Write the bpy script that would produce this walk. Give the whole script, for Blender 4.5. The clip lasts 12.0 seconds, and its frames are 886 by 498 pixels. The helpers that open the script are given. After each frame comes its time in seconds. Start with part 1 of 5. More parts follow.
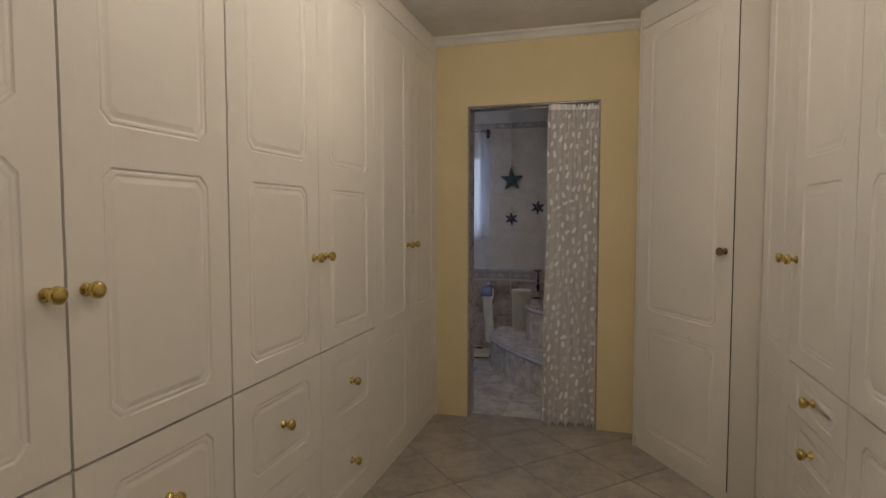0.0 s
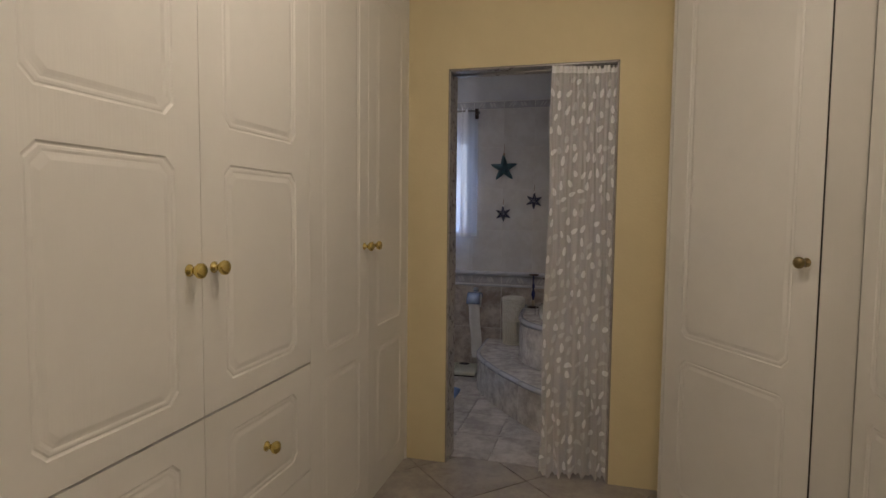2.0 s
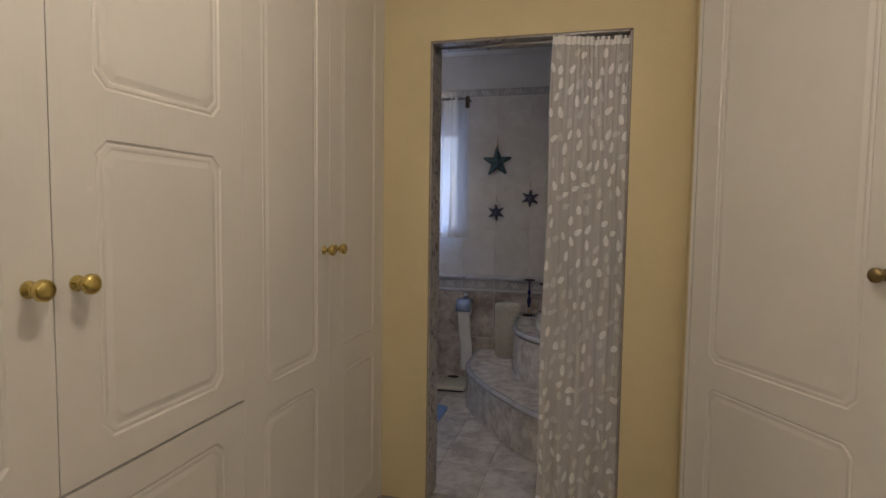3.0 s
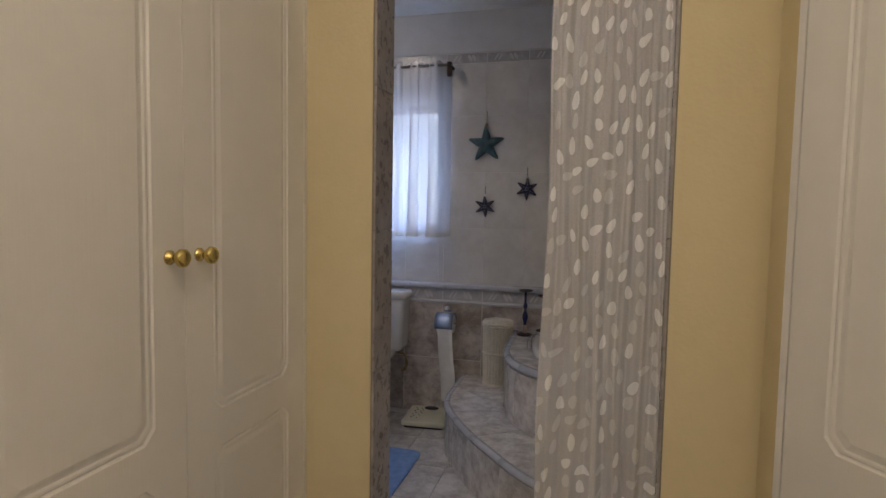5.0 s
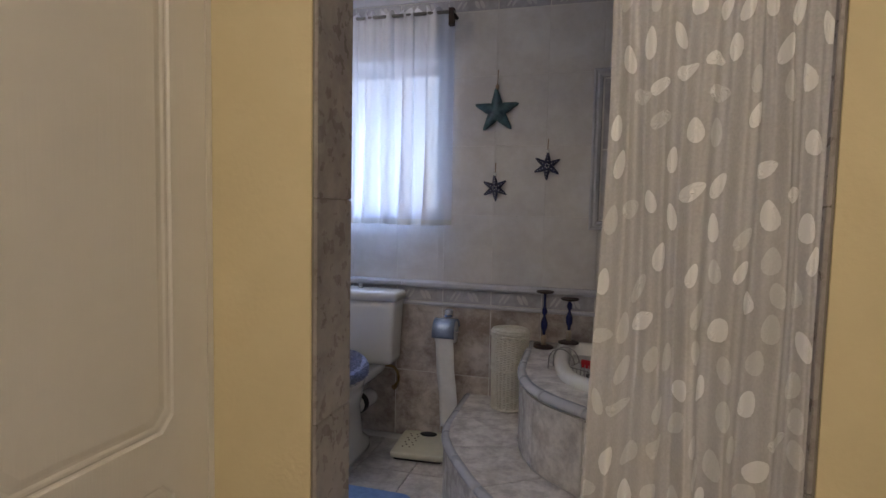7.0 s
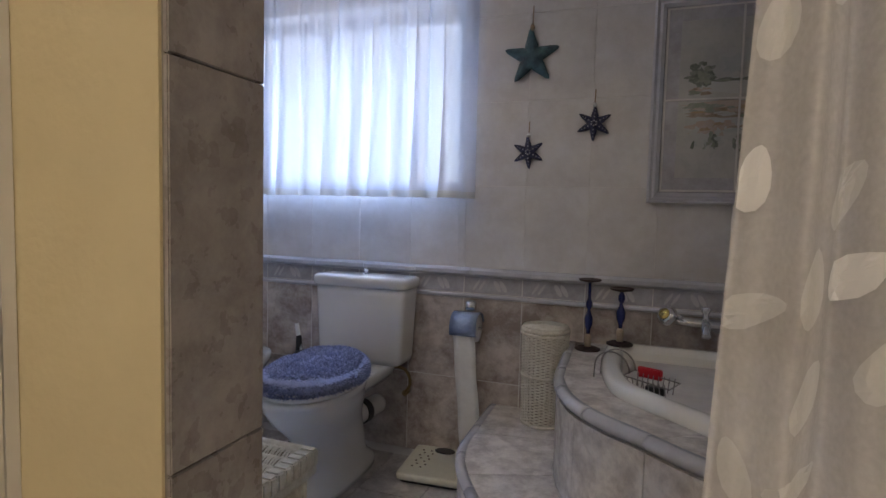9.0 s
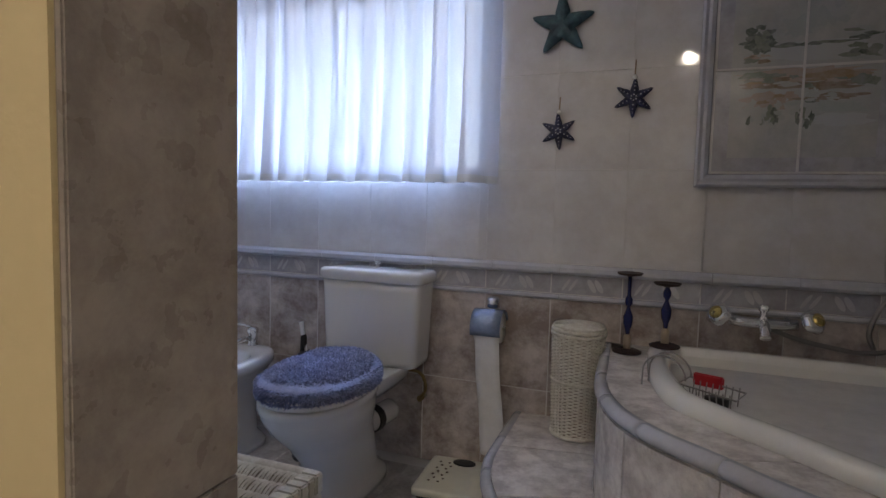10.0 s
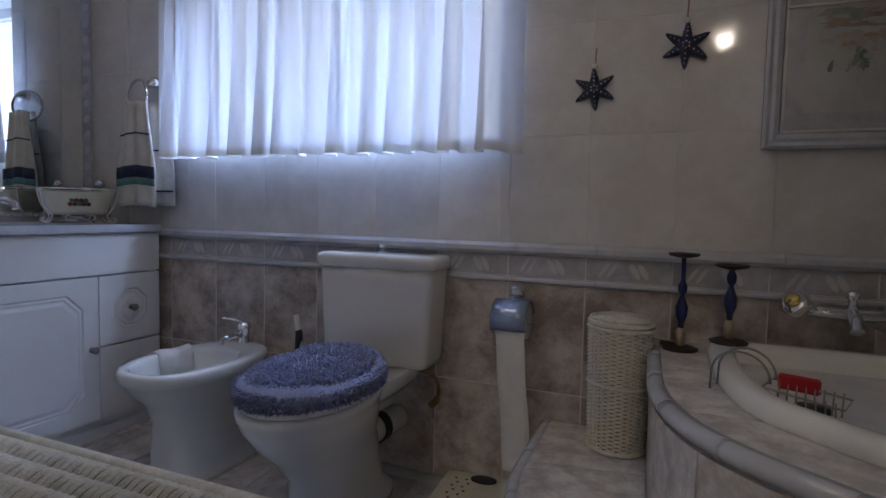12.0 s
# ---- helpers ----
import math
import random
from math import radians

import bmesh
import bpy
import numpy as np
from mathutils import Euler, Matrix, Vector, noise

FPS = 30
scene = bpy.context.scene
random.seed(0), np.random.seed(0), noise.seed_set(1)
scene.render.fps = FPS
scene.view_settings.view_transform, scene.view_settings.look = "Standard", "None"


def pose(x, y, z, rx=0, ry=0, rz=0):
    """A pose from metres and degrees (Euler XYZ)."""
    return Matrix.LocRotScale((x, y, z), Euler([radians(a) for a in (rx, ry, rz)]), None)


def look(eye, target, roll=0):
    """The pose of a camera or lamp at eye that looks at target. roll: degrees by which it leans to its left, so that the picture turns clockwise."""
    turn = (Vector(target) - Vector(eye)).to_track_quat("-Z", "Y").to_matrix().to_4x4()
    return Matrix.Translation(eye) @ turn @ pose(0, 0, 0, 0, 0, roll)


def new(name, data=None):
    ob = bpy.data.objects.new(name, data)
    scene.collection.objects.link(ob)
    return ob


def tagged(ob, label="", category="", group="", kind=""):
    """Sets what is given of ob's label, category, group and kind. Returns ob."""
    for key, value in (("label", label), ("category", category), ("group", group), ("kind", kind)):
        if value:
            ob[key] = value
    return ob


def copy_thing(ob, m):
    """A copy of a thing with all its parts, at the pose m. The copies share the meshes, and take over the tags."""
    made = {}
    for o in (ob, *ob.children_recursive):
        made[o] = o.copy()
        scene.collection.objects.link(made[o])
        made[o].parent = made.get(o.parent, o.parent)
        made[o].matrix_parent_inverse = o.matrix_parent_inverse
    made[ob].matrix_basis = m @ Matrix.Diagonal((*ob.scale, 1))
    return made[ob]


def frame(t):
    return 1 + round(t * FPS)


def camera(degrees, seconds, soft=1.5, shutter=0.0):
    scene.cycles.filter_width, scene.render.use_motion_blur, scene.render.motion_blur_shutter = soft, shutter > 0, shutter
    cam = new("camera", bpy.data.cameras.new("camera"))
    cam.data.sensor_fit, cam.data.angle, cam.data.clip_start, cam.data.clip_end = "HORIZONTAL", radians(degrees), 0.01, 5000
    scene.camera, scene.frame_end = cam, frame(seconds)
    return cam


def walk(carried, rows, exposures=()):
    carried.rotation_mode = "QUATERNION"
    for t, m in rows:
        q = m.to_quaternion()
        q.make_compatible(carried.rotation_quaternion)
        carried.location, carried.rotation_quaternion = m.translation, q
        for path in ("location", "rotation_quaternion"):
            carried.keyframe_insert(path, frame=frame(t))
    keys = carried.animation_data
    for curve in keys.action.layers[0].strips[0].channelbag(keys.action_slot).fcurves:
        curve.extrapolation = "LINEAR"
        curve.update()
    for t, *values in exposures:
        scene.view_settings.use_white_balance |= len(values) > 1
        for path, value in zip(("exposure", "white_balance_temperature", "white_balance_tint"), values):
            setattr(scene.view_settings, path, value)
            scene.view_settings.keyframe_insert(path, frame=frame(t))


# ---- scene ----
cam = camera(76.9, 12.0)
PATH = [
    (0, (0.255, -0.031, 1.319), (-0.3, 1.887, 1.206), 0.0),
    (0.5, (0.227, 0.14, 1.305), (-0.32, 2.061, 1.188), 0.2),
    (1, (0.172, 0.353, 1.308), (-0.367, 2.275, 1.189), 0.3),
    (1.5, (0.152, 0.526, 1.302), (-0.384, 2.449, 1.176), 0.4),
    (2, (0.135, 0.741, 1.311), (-0.392, 2.666, 1.181), 0.6),
    (2.5, (0.118, 0.95, 1.301), (-0.404, 2.876, 1.169), 0.7),
    (3, (0.087, 1.164, 1.303), (-0.425, 3.093, 1.171), 0.8),
    (3.2, (0.077, 1.267, 1.3), (-0.433, 3.196, 1.167), 0.9),
    (5, (0.025, 1.973, 1.268), (-0.489, 3.902, 1.136), 1.0),
    (5.5, (-0.002, 2.136, 1.26), (-0.517, 4.064, 1.127), 1.0),
    (6, (-0.018, 2.308, 1.246), (-0.538, 4.235, 1.113), 1.1),
    (6.5, (-0.042, 2.452, 1.221), (-0.575, 4.375, 1.082), 1.2),
    (7, (-0.092, 2.591, 1.194), (-0.637, 4.51, 1.054), 1.2),
    (9, (-0.149, 3.078, 1.065), (-0.829, 4.954, 0.928), 1.5),
    (9.5, (-0.215, 3.167, 1.039), (-0.901, 5.04, 0.897), 1.4),
    (10, (-0.266, 3.273, 1.019), (-0.972, 5.139, 0.876), 1.5),
    (10.5, (-0.291, 3.369, 1.002), (-1.013, 5.227, 0.843), 1.4),
    (11, (-0.327, 3.433, 0.959), (-1.049, 5.285, 0.821), 1.3),
    (11.5, (-0.353, 3.510, 0.944), (-1.089, 5.356, 0.802), 1.2),
    (12, (-0.363, 3.547, 0.92), (-1.125, 5.392, 0.793), 1.3),
]

walk(cam, [(t, look(eye, target, roll)) for t, eye, target, roll in PATH], [(0, -0.31), (1.5, -0.24), (3.0, -0.12), (5.0, 0.16), (7.0, 0.3), (9.5, 0.4), (10.5, 0.22), (12, -0.1)])

# ---- world and lights ----
world = bpy.data.worlds.new("world")
scene.world = world
world.use_nodes = True
wn = world.node_tree.nodes
sky = wn.new("ShaderNodeTexSky")
sky.sky_type, sky.sun_disc, sky.sun_elevation, sky.sun_rotation = "NISHITA", False, radians(35), radians(200)
world.node_tree.links.new(sky.outputs[0], wn["Background"].inputs[0])
wn["Background"].inputs[1].default_value = 0.08


def area_lamp(name, where, target, sx, sy, power, colour):
    data = bpy.data.lights.new(name, "AREA")
    data.shape, data.size, data.size_y, data.energy, data.color = "RECTANGLE", sx, sy, power, colour
    ob = new(name, data)
    ob.matrix_world = look(where, target)
    return ob


# daylight in the bathroom window's opening, and the open sky above and beside it
area_lamp("bathroom_window_daylight", (-1.575, 5.497, 1.54), (-1.575, 5.0, 1.54), 1.36, 0.79, 9, (0.58, 0.70, 1.0))
area_lamp("open_sky_above_window", (-0.35, 6.30, 3.15), (-1.85, 5.1, 0.9), 2.8, 1.1, 600, (0.44, 0.61, 1.0))

# ---- materials ----


def material(name, colour, rough=0.5, metal=0.0, tint=None, scale=6.0, bump=0.05, fine=60.0, spread=0.0, spec=0.5, coat=0.0):
    """A surface with stains at two scales between two colours, fine relief, and a change of tone from piece to piece."""
    m = bpy.data.materials.new(name)
    m.use_nodes = True
    n, ln = m.node_tree.nodes, m.node_tree.links
    b = n["Principled BSDF"]
    co = n.new("ShaderNodeTexCoord")
    info = n.new("ShaderNodeObjectInfo")
    shift = n.new("ShaderNodeVectorMath")
    shift.operation = "MULTIPLY_ADD"
    shift.inputs[1].default_value = (1, 1, 1)
    off = n.new("ShaderNodeVectorMath")
    off.operation = "SCALE"
    off.inputs[0].default_value = (13.0, 29.0, 7.0)
    ln.new(info.outputs["Random"], off.inputs["Scale"])
    ln.new(co.outputs["Object"], shift.inputs[0])
    ln.new(off.outputs[0], shift.inputs[2])
    big = n.new("ShaderNodeTexNoise")
    big.inputs["Scale"].default_value, big.inputs["Detail"].default_value, big.inputs["Roughness"].default_value = scale, 9, 0.72
    big.inputs["Distortion"].default_value = 0.15
    small = n.new("ShaderNodeTexNoise")
    small.inputs["Scale"].default_value, small.inputs["Detail"].default_value = fine, 4
    ln.new(shift.outputs[0], big.inputs["Vector"])
    ln.new(shift.outputs[0], small.inputs["Vector"])
    ramp = n.new("ShaderNodeValToRGB")
    ramp.color_ramp.elements[0].position, ramp.color_ramp.elements[1].position = 0.39, 0.61
    ramp.color_ramp.elements[0].color = (*(tint or [c * 0.88 for c in colour]), 1)
    ramp.color_ramp.elements[1].color = (*colour, 1)
    ln.new(big.outputs["Fac"], ramp.inputs[0])
    tone = n.new("ShaderNodeHueSaturation")
    val = n.new("ShaderNodeMapRange")
    val.inputs[3].default_value, val.inputs[4].default_value = 1 - spread, 1 + spread
    ln.new(info.outputs["Random"], val.inputs[0])
    ln.new(val.outputs[0], tone.inputs["Value"])
    ln.new(ramp.outputs[0], tone.inputs["Color"])
    ln.new(tone.outputs[0], b.inputs["Base Color"])
    rr = n.new("ShaderNodeMapRange")
    rr.inputs[3].default_value, rr.inputs[4].default_value = rough * 0.82, min(1, rough * 1.2)
    ln.new(small.outputs["Fac"], rr.inputs[0])
    ln.new(rr.outputs[0], b.inputs["Roughness"])
    b.inputs["Metallic"].default_value = metal
    b.inputs["Specular IOR Level"].default_value = spec
    b.inputs["Coat Weight"].default_value = coat
    bp = n.new("ShaderNodeBump")
    bp.inputs["Strength"].default_value, bp.inputs["Distance"].default_value = bump, 0.01
    ln.new(small.outputs["Fac"], bp.inputs["Height"])
    ln.new(bp.outputs[0], b.inputs["Normal"])
    return m


def wood_film(name, colour):
    """White foil with a faint upright grain, as on moulded wardrobe doors."""
    m = material(name, colour, 0.42, 0, [c * 0.95 for c in colour], 2.0, 0.0, 30)
    n, ln = m.node_tree.nodes, m.node_tree.links
    co = n.new("ShaderNodeTexCoord")
    mp = n.new("ShaderNodeMapping")
    mp.inputs["Scale"].default_value = (60, 60, 2.2)
    nz = n.new("ShaderNodeTexNoise")
    nz.inputs["Scale"].default_value, nz.inputs["Detail"].default_value = 3.0, 5
    ln.new(co.outputs["Object"], mp.inputs[0])
    ln.new(mp.outputs[0], nz.inputs["Vector"])
    bp = n.new("ShaderNodeBump")
    bp.inputs["Strength"].default_value, bp.inputs["Distance"].default_value = 0.09, 0.004
    ln.new(nz.outputs["Fac"], bp.inputs["Height"])
    ln.new(bp.outputs[0], n["Principled BSDF"].inputs["Normal"])
    return m


def sheer(name, colour, clear, through_light):
    """Thin cloth: partly see-through, partly glowing with the light behind it."""
    m = bpy.data.materials.new(name)
    m.use_nodes = True
    n, ln = m.node_tree.nodes, m.node_tree.links
    n.remove(n["Principled BSDF"])
    d, t, c = n.new("ShaderNodeBsdfDiffuse"), n.new("ShaderNodeBsdfTranslucent"), n.new("ShaderNodeBsdfTransparent")
    nz = n.new("ShaderNodeTexNoise")
    nz.inputs["Scale"].default_value = 220
    rm = n.new("ShaderNodeMapRange")
    rm.inputs[3].default_value, rm.inputs[4].default_value = clear * 0.7, min(1, clear * 1.3)
    co = n.new("ShaderNodeTexCoord")
    ln.new(co.outputs["Object"], nz.inputs["Vector"])
    ln.new(nz.outputs["Fac"], rm.inputs[0])
    d.inputs[0].default_value = t.inputs[0].default_value = (*colour, 1)
    a, b = n.new("ShaderNodeMixShader"), n.new("ShaderNodeMixShader")
    a.inputs[0].default_value = through_light
    ln.new(d.outputs[0], a.inputs[1])
    ln.new(t.outputs[0], a.inputs[2])
    ln.new(rm.outputs[0], b.inputs[0])
    ln.new(a.outputs[0], b.inputs[1])
    ln.new(c.outputs[0], b.inputs[2])
    ln.new(b.outputs[0], n["Material Output"].inputs["Surface"])
    return m


def glow(name, colour, power):
    m = bpy.data.materials.new(name)
    m.use_nodes = True
    b = m.node_tree.nodes["Principled BSDF"]
    b.inputs["Base Color"].default_value = (0.9, 0.9, 0.9, 1)
    b.inputs["Emission Color"].default_value = (*colour, 1)
    b.inputs["Emission Strength"].default_value = power
    return m


FOIL = wood_film("white_foil", (0.78, 0.75, 0.70))
PLASTER = material("yellow_plaster", (0.72, 0.615, 0.39), 0.85, 0, (0.69, 0.585, 0.365), 3, 0.12, 90)
CEILING = material("white_ceiling_paint", (0.80, 0.79, 0.77), 0.9, 0, None, 2, 0.08, 120)
BATH_PAINT = material("pale_bath_paint", (0.62, 0.63, 0.66), 0.8, 0, None, 2, 0.08, 120)
BRASS = material("polished_brass", (0.70, 0.55, 0.20), 0.16, 1.0, (0.58, 0.45, 0.15), 30, 0.02, 80)
AGED_BRASS = material("aged_brass", (0.34, 0.26, 0.13), 0.3, 1.0, (0.26, 0.19, 0.09), 30, 0.03, 80)
CHROME = material("chrome", (0.82, 0.83, 0.85), 0.08, 1.0, (0.78, 0.79, 0.8), 20, 0.0, 60)
PEWTER = material("dull_pewter", (0.35, 0.34, 0.33), 0.35, 1.0, None, 30, 0.02, 60)
FLOOR_TILE = material("grey_floor_tile", (0.40, 0.36, 0.32), 0.38, 0, (0.27, 0.24, 0.22), 7, 0.06, 40, 0.06)
GROUT = material("grey_grout", (0.26, 0.23, 0.20), 0.9, 0, None, 12, 0.2, 120)
PALE_GROUT = material("pale_grout", (0.66, 0.645, 0.63), 0.9, 0, None, 12, 0.1, 120)
BATH_FLOOR = material("marbled_white_floor_tile", (0.66, 0.63, 0.61), 0.22, 0, (0.40, 0.37, 0.36), 7, 0.03, 40, 0.05)
WALL_TILE = material("pale_marbled_wall_tile", (0.66, 0.65, 0.65), 0.06, 0, (0.57, 0.55, 0.545), 5, 0.02, 30, 0.015)
DADO_TILE = material("brown_marbled_dado_tile", (0.61, 0.555, 0.525), 0.16, 0, (0.29, 0.24, 0.22), 6, 0.02, 30, 0.05)
BORDER_TILE = material("blue_grey_border_tile", (0.46, 0.46, 0.50), 0.2, 0, (0.36, 0.35, 0.38), 14, 0.05, 60, 0.04)
BORDER_MARK = material("pale_border_relief", (0.58, 0.575, 0.59), 0.25)
BLUE_TRIM = material("pale_blue_ceramic_trim", (0.56, 0.57, 0.62), 0.16, 0, (0.48, 0.49, 0.54), 10, 0.02, 40)
JAMB_TILE = material("brown_reveal_tile", (0.40, 0.365, 0.35), 0.28, 0, (0.27, 0.24, 0.23), 11, 0.03, 40, 0.03)
STEP_TILE = material("grey_marbled_step_tile", (0.78, 0.75, 0.72), 0.2, 0, (0.49, 0.455, 0.445), 12, 0.02, 40, 0.04)
CERAMIC = material("white_sanitary_ceramic", (0.80, 0.80, 0.79), 0.1, 0, (0.77, 0.77, 0.76), 2, 0.0, 30, 0, 0.6, 0.3)
ACRYLIC = material("white_bath_acrylic", (0.86, 0.85, 0.81), 0.14, 0, (0.83, 0.82, 0.78), 2, 0.0, 30, 0, 0.5, 0.2)
VANITY_PAINT = material("white_vanity_lacquer", (0.80, 0.80, 0.80), 0.3, 0, (0.77, 0.77, 0.77), 3, 0.02, 40)
WICKER = material("white_painted_wicker", (0.80, 0.78, 0.70), 0.55, 0, (0.64, 0.60, 0.51), 40, 0.2, 200)
PLUSH = material("blue_plush", (0.38, 0.42, 0.62), 0.95, 0, (0.29, 0.33, 0.54), 30, 0.3, 200)
PILE = material("blue_shaggy_pile", (0.38, 0.41, 0.58), 0.95, 0, (0.27, 0.30, 0.47), 30, 0.1, 200)
pn, pl = PILE.node_tree.nodes, PILE.node_tree.links
strand, hsv = pn.new("ShaderNodeNewGeometry"), [x for x in pn if x.type == "HUE_SAT"][0]
strand_tone = pn.new("ShaderNodeMapRange")
strand_tone.inputs[3].default_value, strand_tone.inputs[4].default_value = 0.55, 1.25
pl.new(strand.outputs["Random Per Island"], strand_tone.inputs[0])
pl.new(strand_tone.outputs[0], hsv.inputs["Value"])
MAT_BLUE = material("light_blue_towelling", (0.22, 0.36, 0.68), 0.95, 0, (0.17, 0.29, 0.58), 30, 0.4, 260)
TOWEL = material("cream_towelling", (0.72, 0.70, 0.66), 0.95, 0, None, 20, 0.4, 260)
TOWEL_NAVY = material("navy_towel_stripe", (0.03, 0.04, 0.09), 0.9)
TOWEL_TEAL = material("teal_towel_band", (0.10, 0.24, 0.24), 0.9)
PAPER = material("white_tissue", (0.80, 0.80, 0.80), 0.95, 0, None, 8, 0.1, 90)
BLUE_CLOTH = material("pale_blue_foil_cover", (0.34, 0.42, 0.60), 0.24, 0.5, (0.24, 0.31, 0.48), 18, 0.25, 40)
IRON = material("dark_rusted_iron", (0.06, 0.035, 0.03), 0.6, 0.4, (0.03, 0.02, 0.02), 30, 0.2, 100)
COBALT = material("cobalt_glass_paint", (0.018, 0.024, 0.11), 0.15)
TEAL = material("teal_glazed_star", (0.055, 0.13, 0.16), 0.3, 0, (0.022, 0.05, 0.075), 24, 0.5, 160)
NAVY = material("dark_navy_star", (0.025, 0.03, 0.09), 0.35, 0, (0.01, 0.012, 0.03), 60, 0.3, 150)
STRING = material("jute_string", (0.30, 0.22, 0.15), 0.9)
RED = material("red_plastic", (0.50, 0.02, 0.03), 0.35)
BLACK = material("black_rubber", (0.015, 0.015, 0.017), 0.5)
CREAM = material("cream_scale_enamel", (0.72, 0.70, 0.58), 0.35)
# near-black colour standing in for the shade in cabinet gaps
SHADOW_GAP = material("painted_gap_shade", (0.05, 0.045, 0.04), 0.9)
PALE_WOOD = material("pale_wood", (0.40, 0.32, 0.24), 0.5)
# darkened wicker colour that stands for shade behind the weave
WICKER_SHADE = material("painted_weave_shade", (0.26, 0.22, 0.16), 0.8)
TEAK = material("brown_wood", (0.11, 0.065, 0.045), 0.6)
SHEER_DOOR = sheer("sheer_door_cloth", (0.88, 0.85, 0.83), 0.33, 0.22)
LEAF_CLOTH = sheer("woven_white_leaf", (0.97, 0.96, 0.95), 0.03, 0.10)
LEAF_FAINT = sheer("faint_white_leaf", (0.90, 0.89, 0.87), 0.18, 0.2)
SHEER_WINDOW = sheer("white_voile", (0.86, 0.87, 0.92), 0.17, 0.075)
HEM_CLOTH = sheer("voile_hem", (0.74, 0.73, 0.70), 0.06, 0.08)
MIRROR = material("mirror_silver", (0.86, 0.88, 0.87), 0.015, 1.0, (0.85, 0.87, 0.86), 2, 0.0, 10)
GLASS = bpy.data.materials.new("window_glass")
GLASS.use_nodes = True
GLASS.node_tree.nodes["Principled BSDF"].inputs["Transmission Weight"].default_value = 1
GLASS.node_tree.nodes["Principled BSDF"].inputs["Roughness"].default_value = 0.02
FRAME_WHITE = material("white_window_frame", (0.74, 0.74, 0.74), 0.4)
LAMP_GLASS = glow("opal_lamp_glass", (1.0, 0.86, 0.705), 540.0)
BATH_FILL_GLASS = glow("bath_fill_lamp_glass", (1.0, 0.85, 0.70), 84.0)
PICTURE_SKY = material("painted_pale_tile", (0.48, 0.48, 0.47), 0.18, 0, (0.40, 0.405, 0.40), 9, 0.02, 30)

# ---- mesh helpers ----


def box(bm, x0, x1, y0, y1, z0, z1):
    v = [bm.verts.new(p) for p in ((x0, y0, z0), (x1, y0, z0), (x1, y1, z0), (x0, y1, z0), (x0, y0, z1), (x1, y0, z1), (x1, y1, z1), (x0, y1, z1))]
    for f in ((3, 2, 1, 0), (4, 5, 6, 7), (0, 1, 5, 4), (1, 2, 6, 5), (2, 3, 7, 6), (3, 0, 4, 7)):
        bm.faces.new([v[i] for i in f])
    return bm


def lathe(bm, profile, seg=24, cx=0, cy=0, sx=1, sy=1):
    rings = []
    for r, z in profile:
        rings.append([bm.verts.new((cx + sx * r * math.cos(2 * math.pi * k / seg), cy + sy * r * math.sin(2 * math.pi * k / seg), z)) for k in range(seg)])
    for a, b in zip(rings, rings[1:]):
        for k in range(seg):
            bm.faces.new((a[k], a[(k + 1) % seg], b[(k + 1) % seg], b[k]))
    bm.faces.new(rings[0][::-1])
    bm.faces.new(rings[-1])
    return bm


def loft(bm, loops, cap=True):
    rings = [[bm.verts.new(p) for p in loop] for loop in loops]
    n = len(rings[0])
    for a, b in zip(rings, rings[1:]):
        for k in range(n):
            bm.faces.new((a[k], a[(k + 1) % n], b[(k + 1) % n], b[k]))
    if cap:
        bm.faces.new(rings[0][::-1])
        bm.faces.new(rings[-1])
    return bm


def tube(bm, points, r, seg=8):
    pts = [Vector(p) for p in points]
    rings = []
    up = Vector((0, 0, 1))
    for i, p in enumerate(pts):
        d = (pts[min(i + 1, len(pts) - 1)] - pts[max(i - 1, 0)]).normalized()
        side = d.cross(up)
        if side.length < 0.05:
            side = d.cross(Vector((0, 1, 0)))
        side.normalize()
        over = side.cross(d)
        rings.append([bm.verts.new(p + r * (math.cos(2 * math.pi * k / seg) * side + math.sin(2 * math.pi * k / seg) * over)) for k in range(seg)])
    for a, b in zip(rings, rings[1:]):
        for k in range(seg):
            bm.faces.new((a[k], a[(k + 1) % seg], b[(k + 1) % seg], b[k]))
    bm.faces.new(rings[0][::-1])
    bm.faces.new(rings[-1])
    return bm


def mesh_of(name, bm, mat, smooth=False, bevel=0.0):
    if bevel:
        bmesh.ops.bevel(bm, geom=bm.edges[:], offset=bevel, segments=2, affect="EDGES", clamp_overlap=True)
    bmesh.ops.recalc_face_normals(bm, faces=bm.faces)
    me = bpy.data.meshes.new(name)
    bm.to_mesh(me)
    bm.free()
    me.materials.append(mat)
    if smooth:
        me.shade_auto_smooth(angle=radians(40)) if hasattr(me, "shade_auto_smooth") else None
        for p in me.polygons:
            p.use_smooth = True
    return me


def part(name, bm, mat, parent, label="", smooth=False, bevel=0.0):
    ob = new(name, mesh_of(name, bm, mat, smooth, bevel))
    ob.parent = parent
    if label:
        tagged(ob, label)
    return ob


def thing(name, at, label, category, group="", turn=0.0, kind=""):
    ob = new(name)
    ob.matrix_world = pose(*at, 0, 0, turn)
    return tagged(ob, label, category, group, kind)


def structure(name, bm, mat, label, category, smooth=False, bevel=0.0):
    return tagged(new(name, mesh_of(name, bm, mat, smooth, bevel)), label, category, kind="structure")


